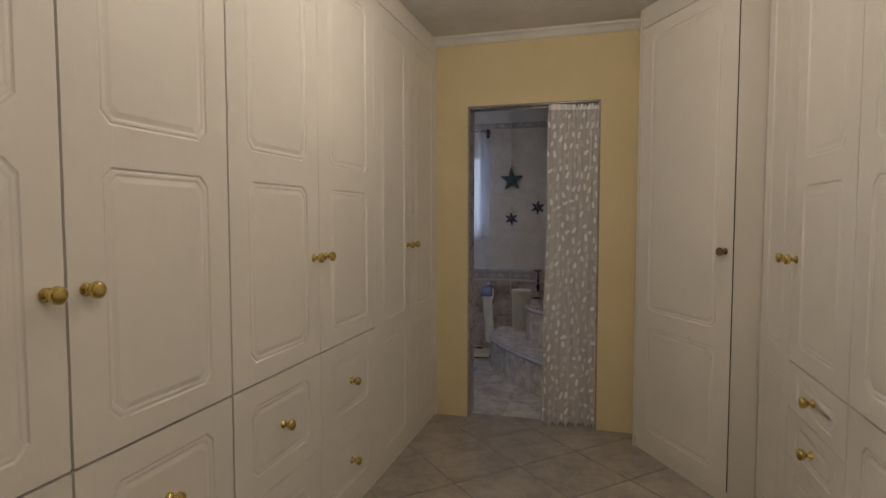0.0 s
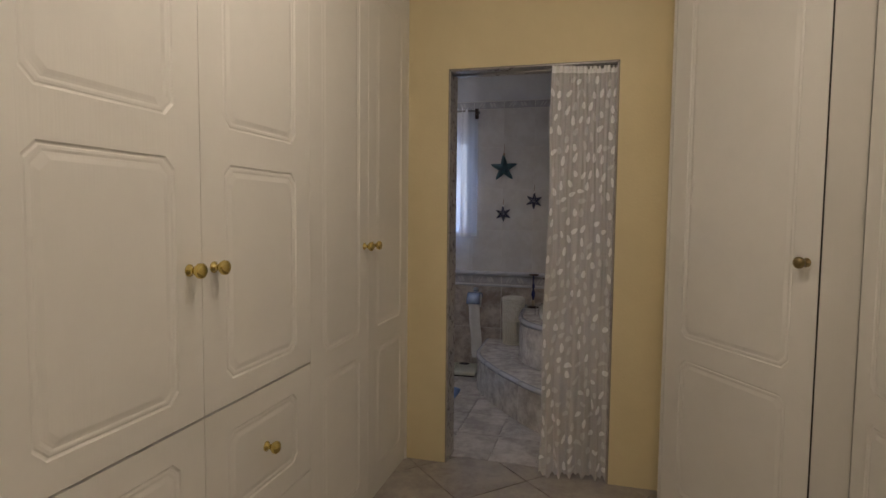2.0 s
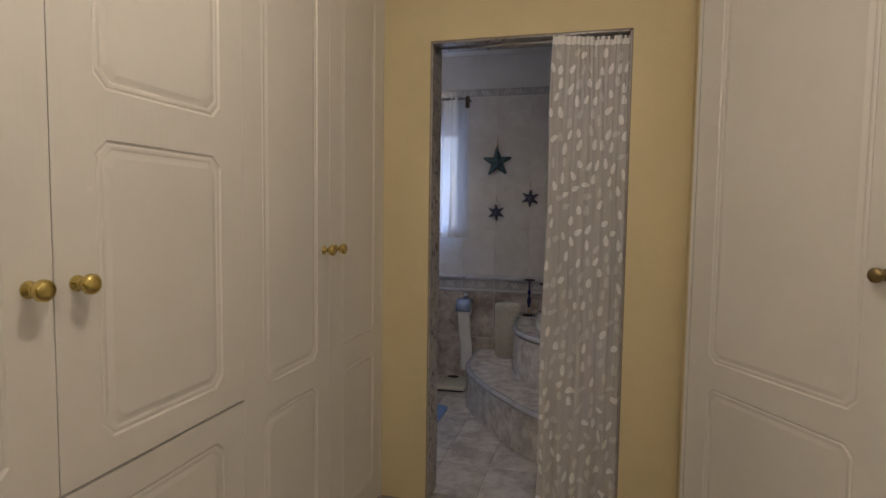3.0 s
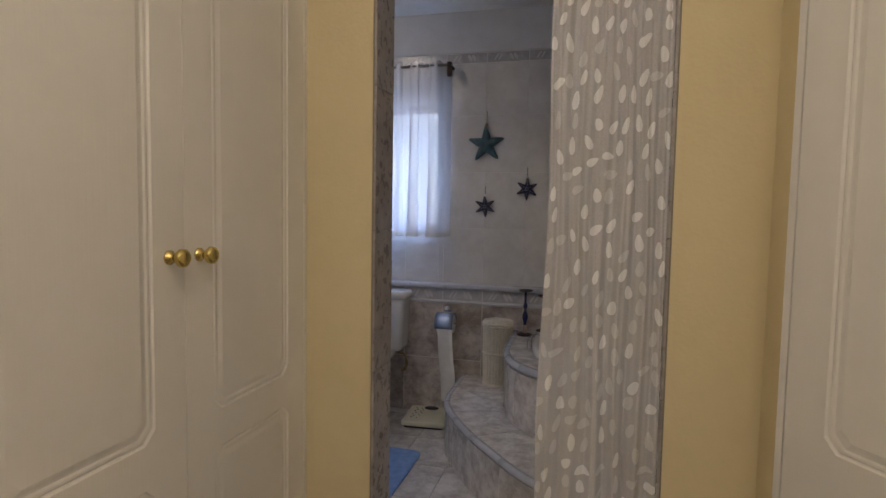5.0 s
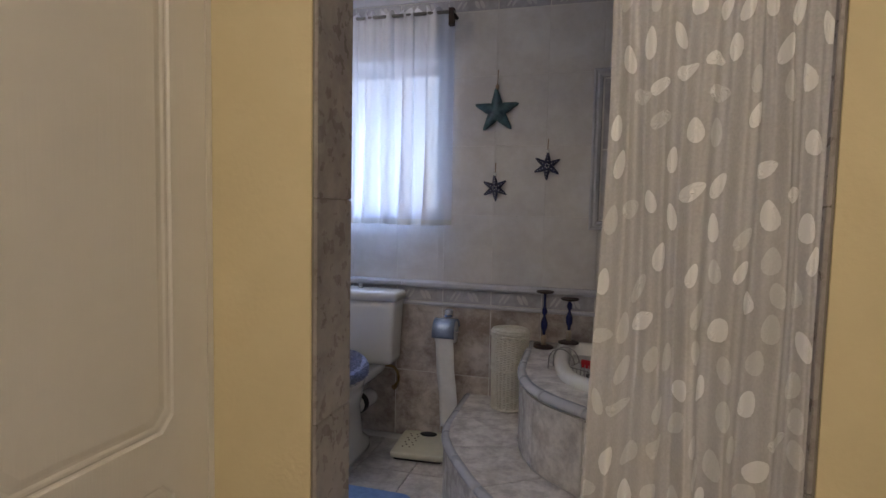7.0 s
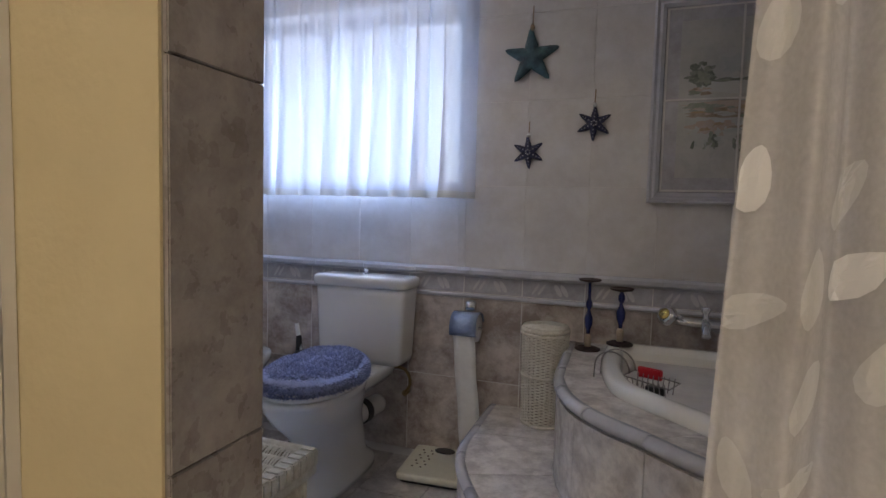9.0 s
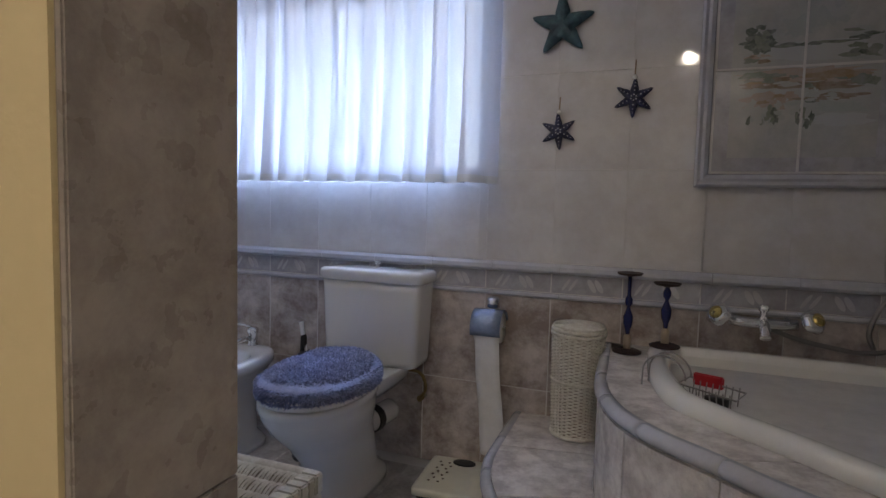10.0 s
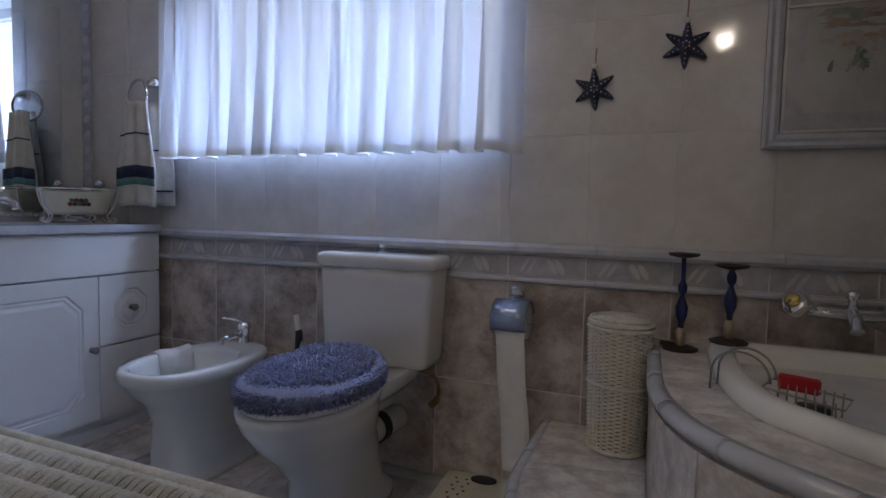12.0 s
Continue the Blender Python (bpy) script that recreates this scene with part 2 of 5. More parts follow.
def smooth_line(points, steps=6):
    """A curve through the points (Catmull-Rom), as a finer list."""
    p = [Vector(q) for q in points]
    out = []
    for i in range(len(p) - 1):
        a, b, c, d = p[max(i - 1, 0)], p[i], p[i + 1], p[min(i + 2, len(p) - 1)]
        for k in range(steps):
            t = k / steps
            out.append(0.5 * (2 * b + (c - a) * t + (2 * a - 5 * b + 4 * c - d) * t * t + (3 * b - a - 3 * c + d) * t ** 3))
    out.append(p[-1])
    return out


# ---- plan ----
LEFT_FACE, RIGHT_FACE, END_Y, INNER_Y, BACK_Y = -0.811, 0.93, 3.50, 3.64, 5.32
BATH_LEFT, BATH_RIGHT, REAR_Y = -2.85, 1.0, -1.70
DOOR_L, DOOR_R, DOOR_TOP = -0.60, 0.223, 2.03
CEIL, BATH_CEIL, DOOR_CAB_TOP = 2.47, 2.47, 2.355

# ---- large structure: dressing room ----
bm = bmesh.new()
box(bm, -1.45, 1.65, REAR_Y - 0.2, 3.59, -0.12, -0.006)
floor = structure("floor_dressing_room", bm, GROUT, "grey grout bed under diagonal stone-look floor tiles", "floor")
bm = bmesh.new()
box(bm, BATH_LEFT - 0.15, BATH_RIGHT + 0.15, 3.59, BACK_Y + 0.2, -0.12, -0.006)
bath_floor = structure("floor_bathroom", bm, PALE_GROUT, "pale grout bed under white marbled bathroom floor tiles", "floor")
bm = bmesh.new()
box(bm, -1.45, 1.65, REAR_Y - 0.2, 3.58, CEIL, CEIL + 0.1)
structure("ceiling_dressing_room", bm, CEILING, "plain white painted ceiling", "ceiling")
bm = bmesh.new()
box(bm, BATH_LEFT - 0.15, BATH_RIGHT + 0.15, 3.581, BACK_Y + 0.2, BATH_CEIL, BATH_CEIL + 0.1)
structure("ceiling_bathroom", bm, CEILING, "plain white bathroom ceiling", "ceiling")

bm = bmesh.new()
box(bm, -1.45, DOOR_L, END_Y, 3.581, 0, CEIL)
box(bm, DOOR_R, 1.65, END_Y, 3.581, 0, CEIL)
box(bm, DOOR_L, DOOR_R, END_Y, 3.581, DOOR_TOP, CEIL)
structure("wall_end", bm, PLASTER, "yellow plastered wall with an open doorway", "wall")
bm = bmesh.new()
box(bm, BATH_LEFT - 0.15, DOOR_L, 3.582, INNER_Y, 0, BATH_CEIL)
box(bm, DOOR_R, BATH_RIGHT + 0.15, 3.582, INNER_Y, 0, BATH_CEIL)
box(bm, DOOR_L, DOOR_R, 3.582, INNER_Y, DOOR_TOP, BATH_CEIL)
structure("wall_bathroom_front", bm, WALL_TILE, "pale tiled bathroom side of the doorway wall", "wall")
bm = bmesh.new()
box(bm, 0.447, 0.52, 3.32, END_Y - 0.002, 0, CEIL)
structure("wall_return", bm, PLASTER, "short yellow plastered return wall beside the corner cupboard", "wall")
bm = bmesh.new()
box(bm, -1.45, -1.37, REAR_Y, END_Y - 0.002, 0, CEIL)
structure("wall_left", bm, PLASTER, "yellow plastered wall behind the wardrobes", "wall")
bm = bmesh.new()
box(bm, 1.57, 1.65, REAR_Y, END_Y - 0.002, 0, CEIL)
structure("wall_right", bm, PLASTER, "yellow plastered wall behind the wardrobes", "wall")
bm = bmesh.new()
box(bm, -1.45, 1.65, REAR_Y - 0.12, REAR_Y, 0, CEIL)
structure("wall_rear", bm, PLASTER, "plain yellow plastered wall closing the dressing room", "wall")
# cornices
bm = bmesh.new()
prof = [(0, 0), (0.05, 0), (0.05, -0.012), (0.03, -0.02), (0.012, -0.045), (0, -0.05)]
loft(bm, [[(x, END_Y - 0.001 - d, CEIL - 0.001 + h) for d, h in prof] for x in (LEFT_FACE - 0.02, 0.446)])
structure("trim_cornice", bm, CEILING, "white moulded cornice along the ceiling", "cornice")

# ---- doorway reveal tiles ----
bm = bmesh.new()
box(bm, DOOR_L - 0.0, DOOR_L + 0.004, END_Y + 0.004, INNER_Y + 0.004, 0.0, DOOR_TOP)
box(bm, DOOR_R - 0.004, DOOR_R, END_Y + 0.004, INNER_Y + 0.004, 0.0, DOOR_TOP)
box(bm, DOOR_L + 0.004, DOOR_R - 0.004, END_Y + 0.004, INNER_Y + 0.004, DOOR_TOP - 0.004, DOOR_TOP)
reveal = structure("trim_door_reveal", bm, GROUT, "brown marbled tiles lining the doorway reveal", "door reveal")
for side in (0, 1):
    for z0, z1 in ((0.0, 0.3695), (0.3710, 0.7875), (0.7890, 1.2095), (1.2110, 1.6275), (1.6290, 2.022)):
        bm = bmesh.new()
        x = DOOR_L + 0.004 if side == 0 else DOOR_R - 0.011
        box(bm, x, x + 0.007, END_Y + 0.001, INNER_Y + 0.006, z0, z1)
        part("tile", bm, JAMB_TILE, reveal, bevel=0.0015)
for x0 in (0, 1, 2):
    bm = bmesh.new()
    w = (DOOR_R - DOOR_L - 0.022) / 3
    box(bm, DOOR_L + 0.011 + x0 * w, DOOR_L + 0.009 + (x0 + 1) * w, END_Y + 0.001, INNER_Y + 0.006, DOOR_TOP - 0.011, DOOR_TOP - 0.004)
    part("tile", bm, JAMB_TILE, reveal, bevel=0.0015)


# ---- wardrobes ----
def octagon(u0, u1, z0, z1, c):
    return [(u0 + c, z0), (u1 - c, z0), (u1, z0 + c), (u1, z1 - c), (u1 - c, z1), (u0 + c, z1), (u0, z1 - c), (u0, z0 + c)]


def moulded_front(width, height, panels, thick=0.02, cut=0.027, g=0.006):
    """A door or drawer front in the plane u-z, facing -y: each panel is a routed groove with cut corners round a low raised field."""
    bm = bmesh.new()
    rim = [(0.003, 0), (width - 0.003, 0), (width, 0.003), (width, height - 0.003), (width - 0.003, height), (0.003, height), (0, height - 0.003), (0, 0.003)]
    outer = [bm.verts.new((u, 0, z)) for u, z in rim]
    edges = [bm.edges.new((outer[i], outer[(i + 1) % 8])) for i in range(8)]
    for u0, u1, z0, z1 in panels:
        c = min(cut, (u1 - u0) * 0.3, (z1 - z0) * 0.3)
        k = min(1.0, (min(u1 - u0, z1 - z0) - 0.02) / 0.075)
        loops = []
        for inset, depth in ((0, 0), (0.003, g * 0.55), (0.006, g * 0.7), (0.009, g * 0.4), (0.014, g * 0.38), (0.019, g * 0.62), (0.024, g * 0.5), (0.034, 0.0006)):
            loops.append([bm.verts.new((u, depth, z)) for u, z in octagon(u0 + inset * k, u1 - inset * k, z0 + inset * k, z1 - inset * k, c * (1 - inset * 6))])
        edges += [bm.edges.new((loops[0][i], loops[0][(i + 1) % 8])) for i in range(8)]
        for a, b in zip(loops, loops[1:]):
            for i in range(8):
                bm.faces.new((a[i], a[(i + 1) % 8], b[(i + 1) % 8], b[i]))
        bm.faces.new(loops[-1])
    bmesh.ops.triangle_fill(bm, edges=edges, use_beauty=True)
    mid = [bm.verts.new((u, 0.0025, z)) for u, z in [(-0.0, 0), (width, 0), (width, 0), (width, height), (width, height), (0, height), (0, height), (0, 0)]]
    back = [bm.verts.new((p.co.x, thick, p.co.z)) for p in mid]
    for i in range(8):
        j = (i + 1) % 8
        bm.faces.new((outer[i], outer[j], mid[j], mid[i]))
        bm.faces.new((mid[i], mid[j], back[j], back[i]))
    bm.faces.new(back)
    bmesh.ops.remove_doubles(bm, verts=bm.verts, dist=0.00001)
    return bm


KNOB_PROFILE = [(0.013, 0), (0.013, 0.003), (0.007, 0.006), (0.006, 0.014), (0.012, 0.019), (0.0165, 0.026), (0.016, 0.033), (0.011, 0.037), (0.004, 0.038)]


def knob(parent, u, z, mat=BRASS, size=1.16, label="round brass knob"):
    bm = lathe(bmesh.new(), [(r * size, h * size) for r, h in KNOB_PROFILE], 20)
    bmesh.ops.transform(bm, matrix=pose(u, 0, z, 90), verts=bm.verts)
    return part("knob", bm, mat, parent, label, smooth=True)


def wardrobe(at, turn, width, tall, knob_side, drawers=(), label="", gaps=(0.002, 0.002)):
    """One bay of the fitted wardrobe; its face lies in the plane y = 0 of the bay, x to the right."""
    top = thing("wardrobe", at, label, "wardrobe", "fitted wardrobe bays", turn)
    bm = bmesh.new()
    # the carcass is coloured near-black so that the door gaps look shaded
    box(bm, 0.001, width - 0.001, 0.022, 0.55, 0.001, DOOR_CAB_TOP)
    part("body", bm, SHADOW_GAP, top, "carcass coloured near-black as shade in the door gaps")
    bm = bmesh.new()
    box(bm, 0, width, 0.010, 0.03, 0, 0.062)
    part("plinth", bm, FOIL, top)
    bm = bmesh.new()
    box(bm, 0, width, 0.0, 0.04, DOOR_CAB_TOP + 0.004, CEIL - 0.003)
    part("top_filler", bm, FOIL, top)
    ga, gb = gaps
    low = 0.064 if tall else 0.788
    m = 0.09
    panels = [(m, width - m, 0.795 - low, 2.27 - low), (m, width - m, 0.13 - low, 0.705 - low)] if tall else [(m, width - m, 0.852 - low, 1.432 - low), (m, width - m, 1.525 - low, 2.27 - low)]
    bm = moulded_front(width - ga - gb, DOOR_CAB_TOP - low, panels)
    bmesh.ops.translate(bm, verts=bm.verts, vec=(ga, 0, low))
    door = part("door", bm, FOIL, top)
    knob(door, width - 0.045 if knob_side > 0 else 0.045, 1.165)
    for z0, z1 in drawers:
        bm = moulded_front(width - ga - gb, z1 - z0, [(m, width - m, 0.07, z1 - z0 - 0.07)] if z1 - z0 > 0.25 else [(m, width - m, 0.035, z1 - z0 - 0.035)], 0.02, 0.025)
        bmesh.ops.translate(bm, verts=bm.verts, vec=(ga, 0, z0))
        dr = part("drawer", bm, FOIL, top)
        knob(dr, width / 2, (z0 + z1) / 2 + 0.005)
    return top


D2 = ((0.406, 0.7815), (0.064, 0.403))
D3 = ((0.613, 0.7815), (0.432, 0.610), (0.250, 0.429), (0.064, 0.247))
DRAWER_LABEL = "white grained-foil wardrobe bay with moulded door above brass-knobbed drawers"
TALL_LABEL = "white grained-foil wardrobe bay with one full-height moulded door"
left_edges = [-1.28, -0.745, -0.215, 0.32, 0.853, 1.378, 1.919, 2.465, 2.975, 3.483]
for i, (a, b) in enumerate(zip(left_edges, left_edges[1:])):
    tall = i >= 7
    wardrobe((LEFT_FACE, a, 0), 90, b - a, tall, 1 if i % 2 == 1 else -1, () if tall else D2, TALL_LABEL if tall else DRAWER_LABEL, ((0.0035, 0.0035) if i < 5 else (0.004, 0.001) if i == 5 else (0.001, 0.001)))
bm = bmesh.new()
box(bm, LEFT_FACE - 0.03, LEFT_FACE + 0.001, 3.484, 3.499, 0, CEIL - 0.003)
structure("trim_wardrobe_filler", bm, FOIL, "white filler strip between wardrobe and wall", "filler strip")
right_edges = [2.735, 2.32, 1.79, 1.26, 0.73, 0.20, -0.33, -0.86, -1.39]
for i, (a, b) in enumerate(zip(right_edges, right_edges[1:])):
    tall = i == 0
    wardrobe((RIGHT_FACE, a, 0), -90, a - b, tall, 1 if i % 2 == 0 else -1, () if tall else (D3 if i == 1 else D2), TALL_LABEL if tall else DRAWER_LABEL)

# corner cupboard with a slanting door
ca, cb, cc = Vector((0.44, 3.306)), Vector((0.809, 2.704)), Vector((0.93, 2.738))
corner = thing("corner_cupboard", (ca.x, ca.y, 0), "white corner cupboard with a tall slanting moulded door", "cupboard", turn=math.degrees(math.atan2(cb.y - ca.y, cb.x - ca.x)))
cw = (cb - ca).length
bm = bmesh.new()
# near-black carcass: the shade round the slanting door is in its colour
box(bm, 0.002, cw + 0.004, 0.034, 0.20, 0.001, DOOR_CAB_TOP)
part("body", bm, SHADOW_GAP, corner, "carcass coloured near-black as shade round the door")
bm = bmesh.new()
box(bm, 0, cw, 0.012, 0.03, 0, 0.062)
part("plinth", bm, FOIL, corner)
bm = bmesh.new()
box(bm, 0, cw, 0.0, 0.04, DOOR_CAB_TOP + 0.004, CEIL - 0.003)
part("top_filler", bm, FOIL, corner)
bm = bmesh.new()
box(bm, -0.018, -0.001, -0.001, 0.07, 0, CEIL - 0.003)
part("side_panel", bm, FOIL, corner)
bm = moulded_front(cw - 0.010, DOOR_CAB_TOP - 0.064, [(0.09, cw - 0.1, 0.74, 2.23), (0.09, cw - 0.1, 0.07, 0.65)])
bmesh.ops.translate(bm, verts=bm.verts, vec=(0.002, 0, 0.064))
cdoor = part("door", bm, FOIL, corner)
knob(cdoor, cw - 0.05, 1.165, AGED_BRASS, 1.16, "dull aged brass knob")
# added near-black strip over the door edge, painting the gap's shade
bm = bmesh.new()
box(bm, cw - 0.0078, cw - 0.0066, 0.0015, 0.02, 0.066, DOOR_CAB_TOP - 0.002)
part("edge_band", bm, SHADOW_GAP, cdoor, "near-black strip standing for the shade in the door gap")
bm = bmesh.new()
q0, q1 = cb + Vector((0.001, 0.002)), cc
loft(bm, [[(q0.x, q0.y, z), (q1.x, q1.y, z), (q1.x + 0.05, q1.y + 0.08, z), (q0.x + 0.02, q0.y + 0.08, z)] for z in (0, CEIL - 0.003)])
structure("trim_corner_post", bm, FOIL, "white upright filler between corner cupboard and wardrobe", "filler strip")

# ceiling lamp of the dressing room
lamp = thing("ceiling_lamp", (-0.045, 1.88, CEIL), "round flush ceiling lamp with lit opal glass", "ceiling lamp", "dressing room ceiling lamps")
part("base", lathe(bmesh.new(), [(0.046, -0.001), (0.046, -0.010), (0.020, -0.016), (0.020, -0.036)], 32), CHROME, lamp, smooth=True)
part("shade", lathe(bmesh.new(), [(0.018, -0.036), (0.029, -0.041), (0.034, -0.053), (0.030, -0.066), (0.016, -0.075), (0.003, -0.077)], 32), LAMP_GLASS, lamp, "glowing opal glass shade", smooth=True)
# unseen second lamp, added to brighten the near wardrobes
copy_thing(lamp, pose(0.52, 0.30, CEIL))

# unseen lamp added as warm fill for the bathroom, its reflection behind the curtain
bath_fill_lamp = thing("ceiling_lamp", (-1.4, 4.25, BATH_CEIL), "unseen small round ceiling lamp added to brighten the bathroom", "ceiling lamp")
part("base", lathe(bmesh.new(), [(0.066, -0.001), (0.068, -0.02), (0.060, -0.025)], 32), CHROME, bath_fill_lamp, smooth=True)
part("shade", lathe(bmesh.new(), [(0.058, -0.024), (0.056, -0.042), (0.044, -0.056), (0.022, -0.064), (0.004, -0.066)], 32), BATH_FILL_GLASS, bath_fill_lamp, "glowing opal glass shade", smooth=True)

# ---- bathroom structure ----
WIN_L, WIN_R, WIN_B, WIN_T = -2.26, -0.895, 1.145, 1.945
bm = bmesh.new()
box(bm, BATH_LEFT - 0.15, WIN_L, BACK_Y, BACK_Y + 0.2, 0, BATH_CEIL)
box(bm, WIN_R, BATH_RIGHT + 0.15, BACK_Y, BACK_Y + 0.2, 0, BATH_CEIL)
box(bm, WIN_L, WIN_R, BACK_Y, BACK_Y + 0.2, 0, WIN_B)
box(bm, WIN_L, WIN_R, BACK_Y, BACK_Y + 0.2, WIN_T, BATH_CEIL)
wall_back = structure("wall_bathroom_back", bm, PALE_GROUT, "bathroom wall with pale marbled tiles above a brown dado", "wall")
bm = bmesh.new()
box(bm, BATH_LEFT - 0.15, BATH_LEFT, INNER_Y, BACK_Y, 0, BATH_CEIL)
wall_bleft = structure("wall_bathroom_left", bm, PALE_GROUT, "pale marbled tiled wall behind the vanity", "wall")
bm = bmesh.new()
box(bm, BATH_RIGHT, BATH_RIGHT + 0.15, INNER_Y, BACK_Y, 0, BATH_CEIL)
structure("wall_bathroom_right", bm, WALL_TILE, "pale tiled wall at the end of the bath", "wall")
bm = bmesh.new()
for w0, w1, h0, h1 in ((WIN_L, WIN_R, WIN_B, WIN_B + 0.05), (WIN_L, WIN_R, WIN_T - 0.05, WIN_T), (WIN_L, WIN_L + 0.05, WIN_B + 0.05, WIN_T - 0.05), (WIN_R - 0.05, WIN_R, WIN_B + 0.05, WIN_T - 0.05), (-1.645, -1.595, WIN_B + 0.05, WIN_T - 0.05)):
    box(bm, w0 + 0.002, w1 - 0.002, 5.44, 5.49, h0 + 0.002, h1 - 0.002)
window = structure("window_1", bm, FRAME_WHITE, "white framed bathroom window behind a sheer curtain", "window")
for x0, x1 in ((WIN_L + 0.05, -1.645), (-1.595, WIN_R - 0.05)):
    bm = bmesh.new()
    box(bm, x0, x1, 5.461, 5.466, WIN_B + 0.05, WIN_T - 0.05)
    pane = part("pane", bm, GLASS, window, "clear glass pane")
    pane.visible_shadow = False
bm = bmesh.new()
box(bm, WIN_L + 0.001, WIN_R - 0.001, BACK_Y - 0.012, 5.44, WIN_B + 0.001, WIN_B + 0.016)
structure("window_sill", bm, BLUE_TRIM, "pale tiled window sill", "window sill", bevel=0.003)

# ---- bathroom things ----


def ring_loop(cx, cy, a, b, z, front=1.0, seg=28, square=2.0):
    """A rounded closed outline: a super-ellipse, longer towards -y by the factor front."""
    out = []
    for k in range(seg):
        t = 2 * math.pi * k / seg
        c, s = math.cos(t), math.sin(t)
        x = a * math.copysign(abs(c) ** (2 / square), c)
        y = b * math.copysign(abs(s) ** (2 / square), s)
        out.append((cx + x, cy + (y * front if y < 0 else y), z))
    return out


# toilet
wc = thing("toilet", (-1.272, 5.0, 0), "white ceramic close-coupled toilet with lowered lid", "toilet")
bm = loft(bmesh.new(), [ring_loop(0, dy, a, b, z, 1, 32, e) for z, dy, a, b, e in ((0.0, -0.03, 0.108, 0.235, 3.0), (0.022, -0.03, 0.108, 0.235, 3.0), (0.034, -0.03, 0.100, 0.225, 3.0), (0.07, -0.04, 0.088, 0.195, 2.6), (0.18, -0.055, 0.088, 0.19, 2.4), (0.25, -0.10, 0.108, 0.205, 2.2), (0.31, -0.14, 0.138, 0.228, 2.1),
                                                                                   (0.36, -0.165, 0.156, 0.238, 2.1), (0.385, -0.172, 0.160, 0.241, 2.1), (0.392, -0.172, 0.165, 0.245, 2.1), (0.408, -0.172, 0.166, 0.246, 2.1), (0.412, -0.172, 0.162, 0.242, 2.1))])
part("bowl", bm, CERAMIC, wc, smooth=True)
bm = loft(bmesh.new(), [ring_loop(0, 0.12, w, 0.165, z, 1, 24, 5) for z, w in ((0.33, 0.10), (0.37, 0.135), (0.395, 0.142), (0.410, 0.142), (0.414, 0.136))])
part("shelf", bm, CERAMIC, wc, smooth=True)
bm = loft(bmesh.new(), [ring_loop(0, -0.17, 0.166 - d, 0.238 - d, z, 1, 32, 2.1) for z, d in ((0.414, 0.003), (0.418, 0), (0.430, 0), (0.433, 0.003))])
part("seat", bm, CERAMIC, wc, smooth=True)
bm = loft(bmesh.new(), [ring_loop(0, -0.17, 0.170 - d, 0.242 - d, z, 1, 32, 2.1) for z, d in ((0.435, 0.004), (0.44, 0), (0.452, 0), (0.457, 0.01))])
part("lid", bm, CERAMIC, wc, smooth=True)
for sx in (-1, 1):
    part("hinge", tube(bmesh.new(), [(sx * 0.07 - 0.02, 0.062, 0.428), (sx * 0.07 + 0.02, 0.062, 0.428)], 0.010, 10), CHROME, wc, "small chrome lid hinge", smooth=True)
bm = loft(bmesh.new(), [ring_loop(0.0, 0.222, w, d, z, 1, 56, 9) for z, w, d in ((0.412, 0.178, 0.068), (0.418, 0.190, 0.076), (0.44, 0.196, 0.080), (0.60, 0.204, 0.081), (0.70, 0.209, 0.082), (0.735, 0.211, 0.082))])
tank = part("cistern", bm, CERAMIC, wc, smooth=True)
bm = loft(bmesh.new(), [ring_loop(0.0, 0.219, w, d, z, 1, 56, 9) for z, w, d in ((0.736, 0.214, 0.083), (0.740, 0.221, 0.087), (0.764, 0.223, 0.089), (0.776, 0.219, 0.085), (0.782, 0.208, 0.075), (0.784, 0.18, 0.055))])
lid = part("cistern_lid", bm, CERAMIC, tank, smooth=True)
bm = lathe(bmesh.new(), [(0.017, 0.783), (0.017, 0.787), (0.007, 0.790), (0.006, 0.797), (0.012, 0.801), (0.013, 0.807), (0.005, 0.812)], 16, 0.0, 0.215)
part("flush_button", bm, CHROME, tank, "small chrome flush knob", smooth=True)
bm = tube(bmesh.new(), smooth_line([(0.0, 0.08, 0.20), (0.018, 0.18, 0.197), (0.02, 0.30, 0.19)]), 0.046, 16)
pipe = part("waste_pipe", bm, CERAMIC, wc, smooth=True)
bm = tube(bmesh.new(), smooth_line([(0.014, 0.150, 0.198), (0.018, 0.185, 0.197)]), 0.052, 16)
part("seal", bm, BLACK, pipe, "black rubber pipe seal", smooth=True)

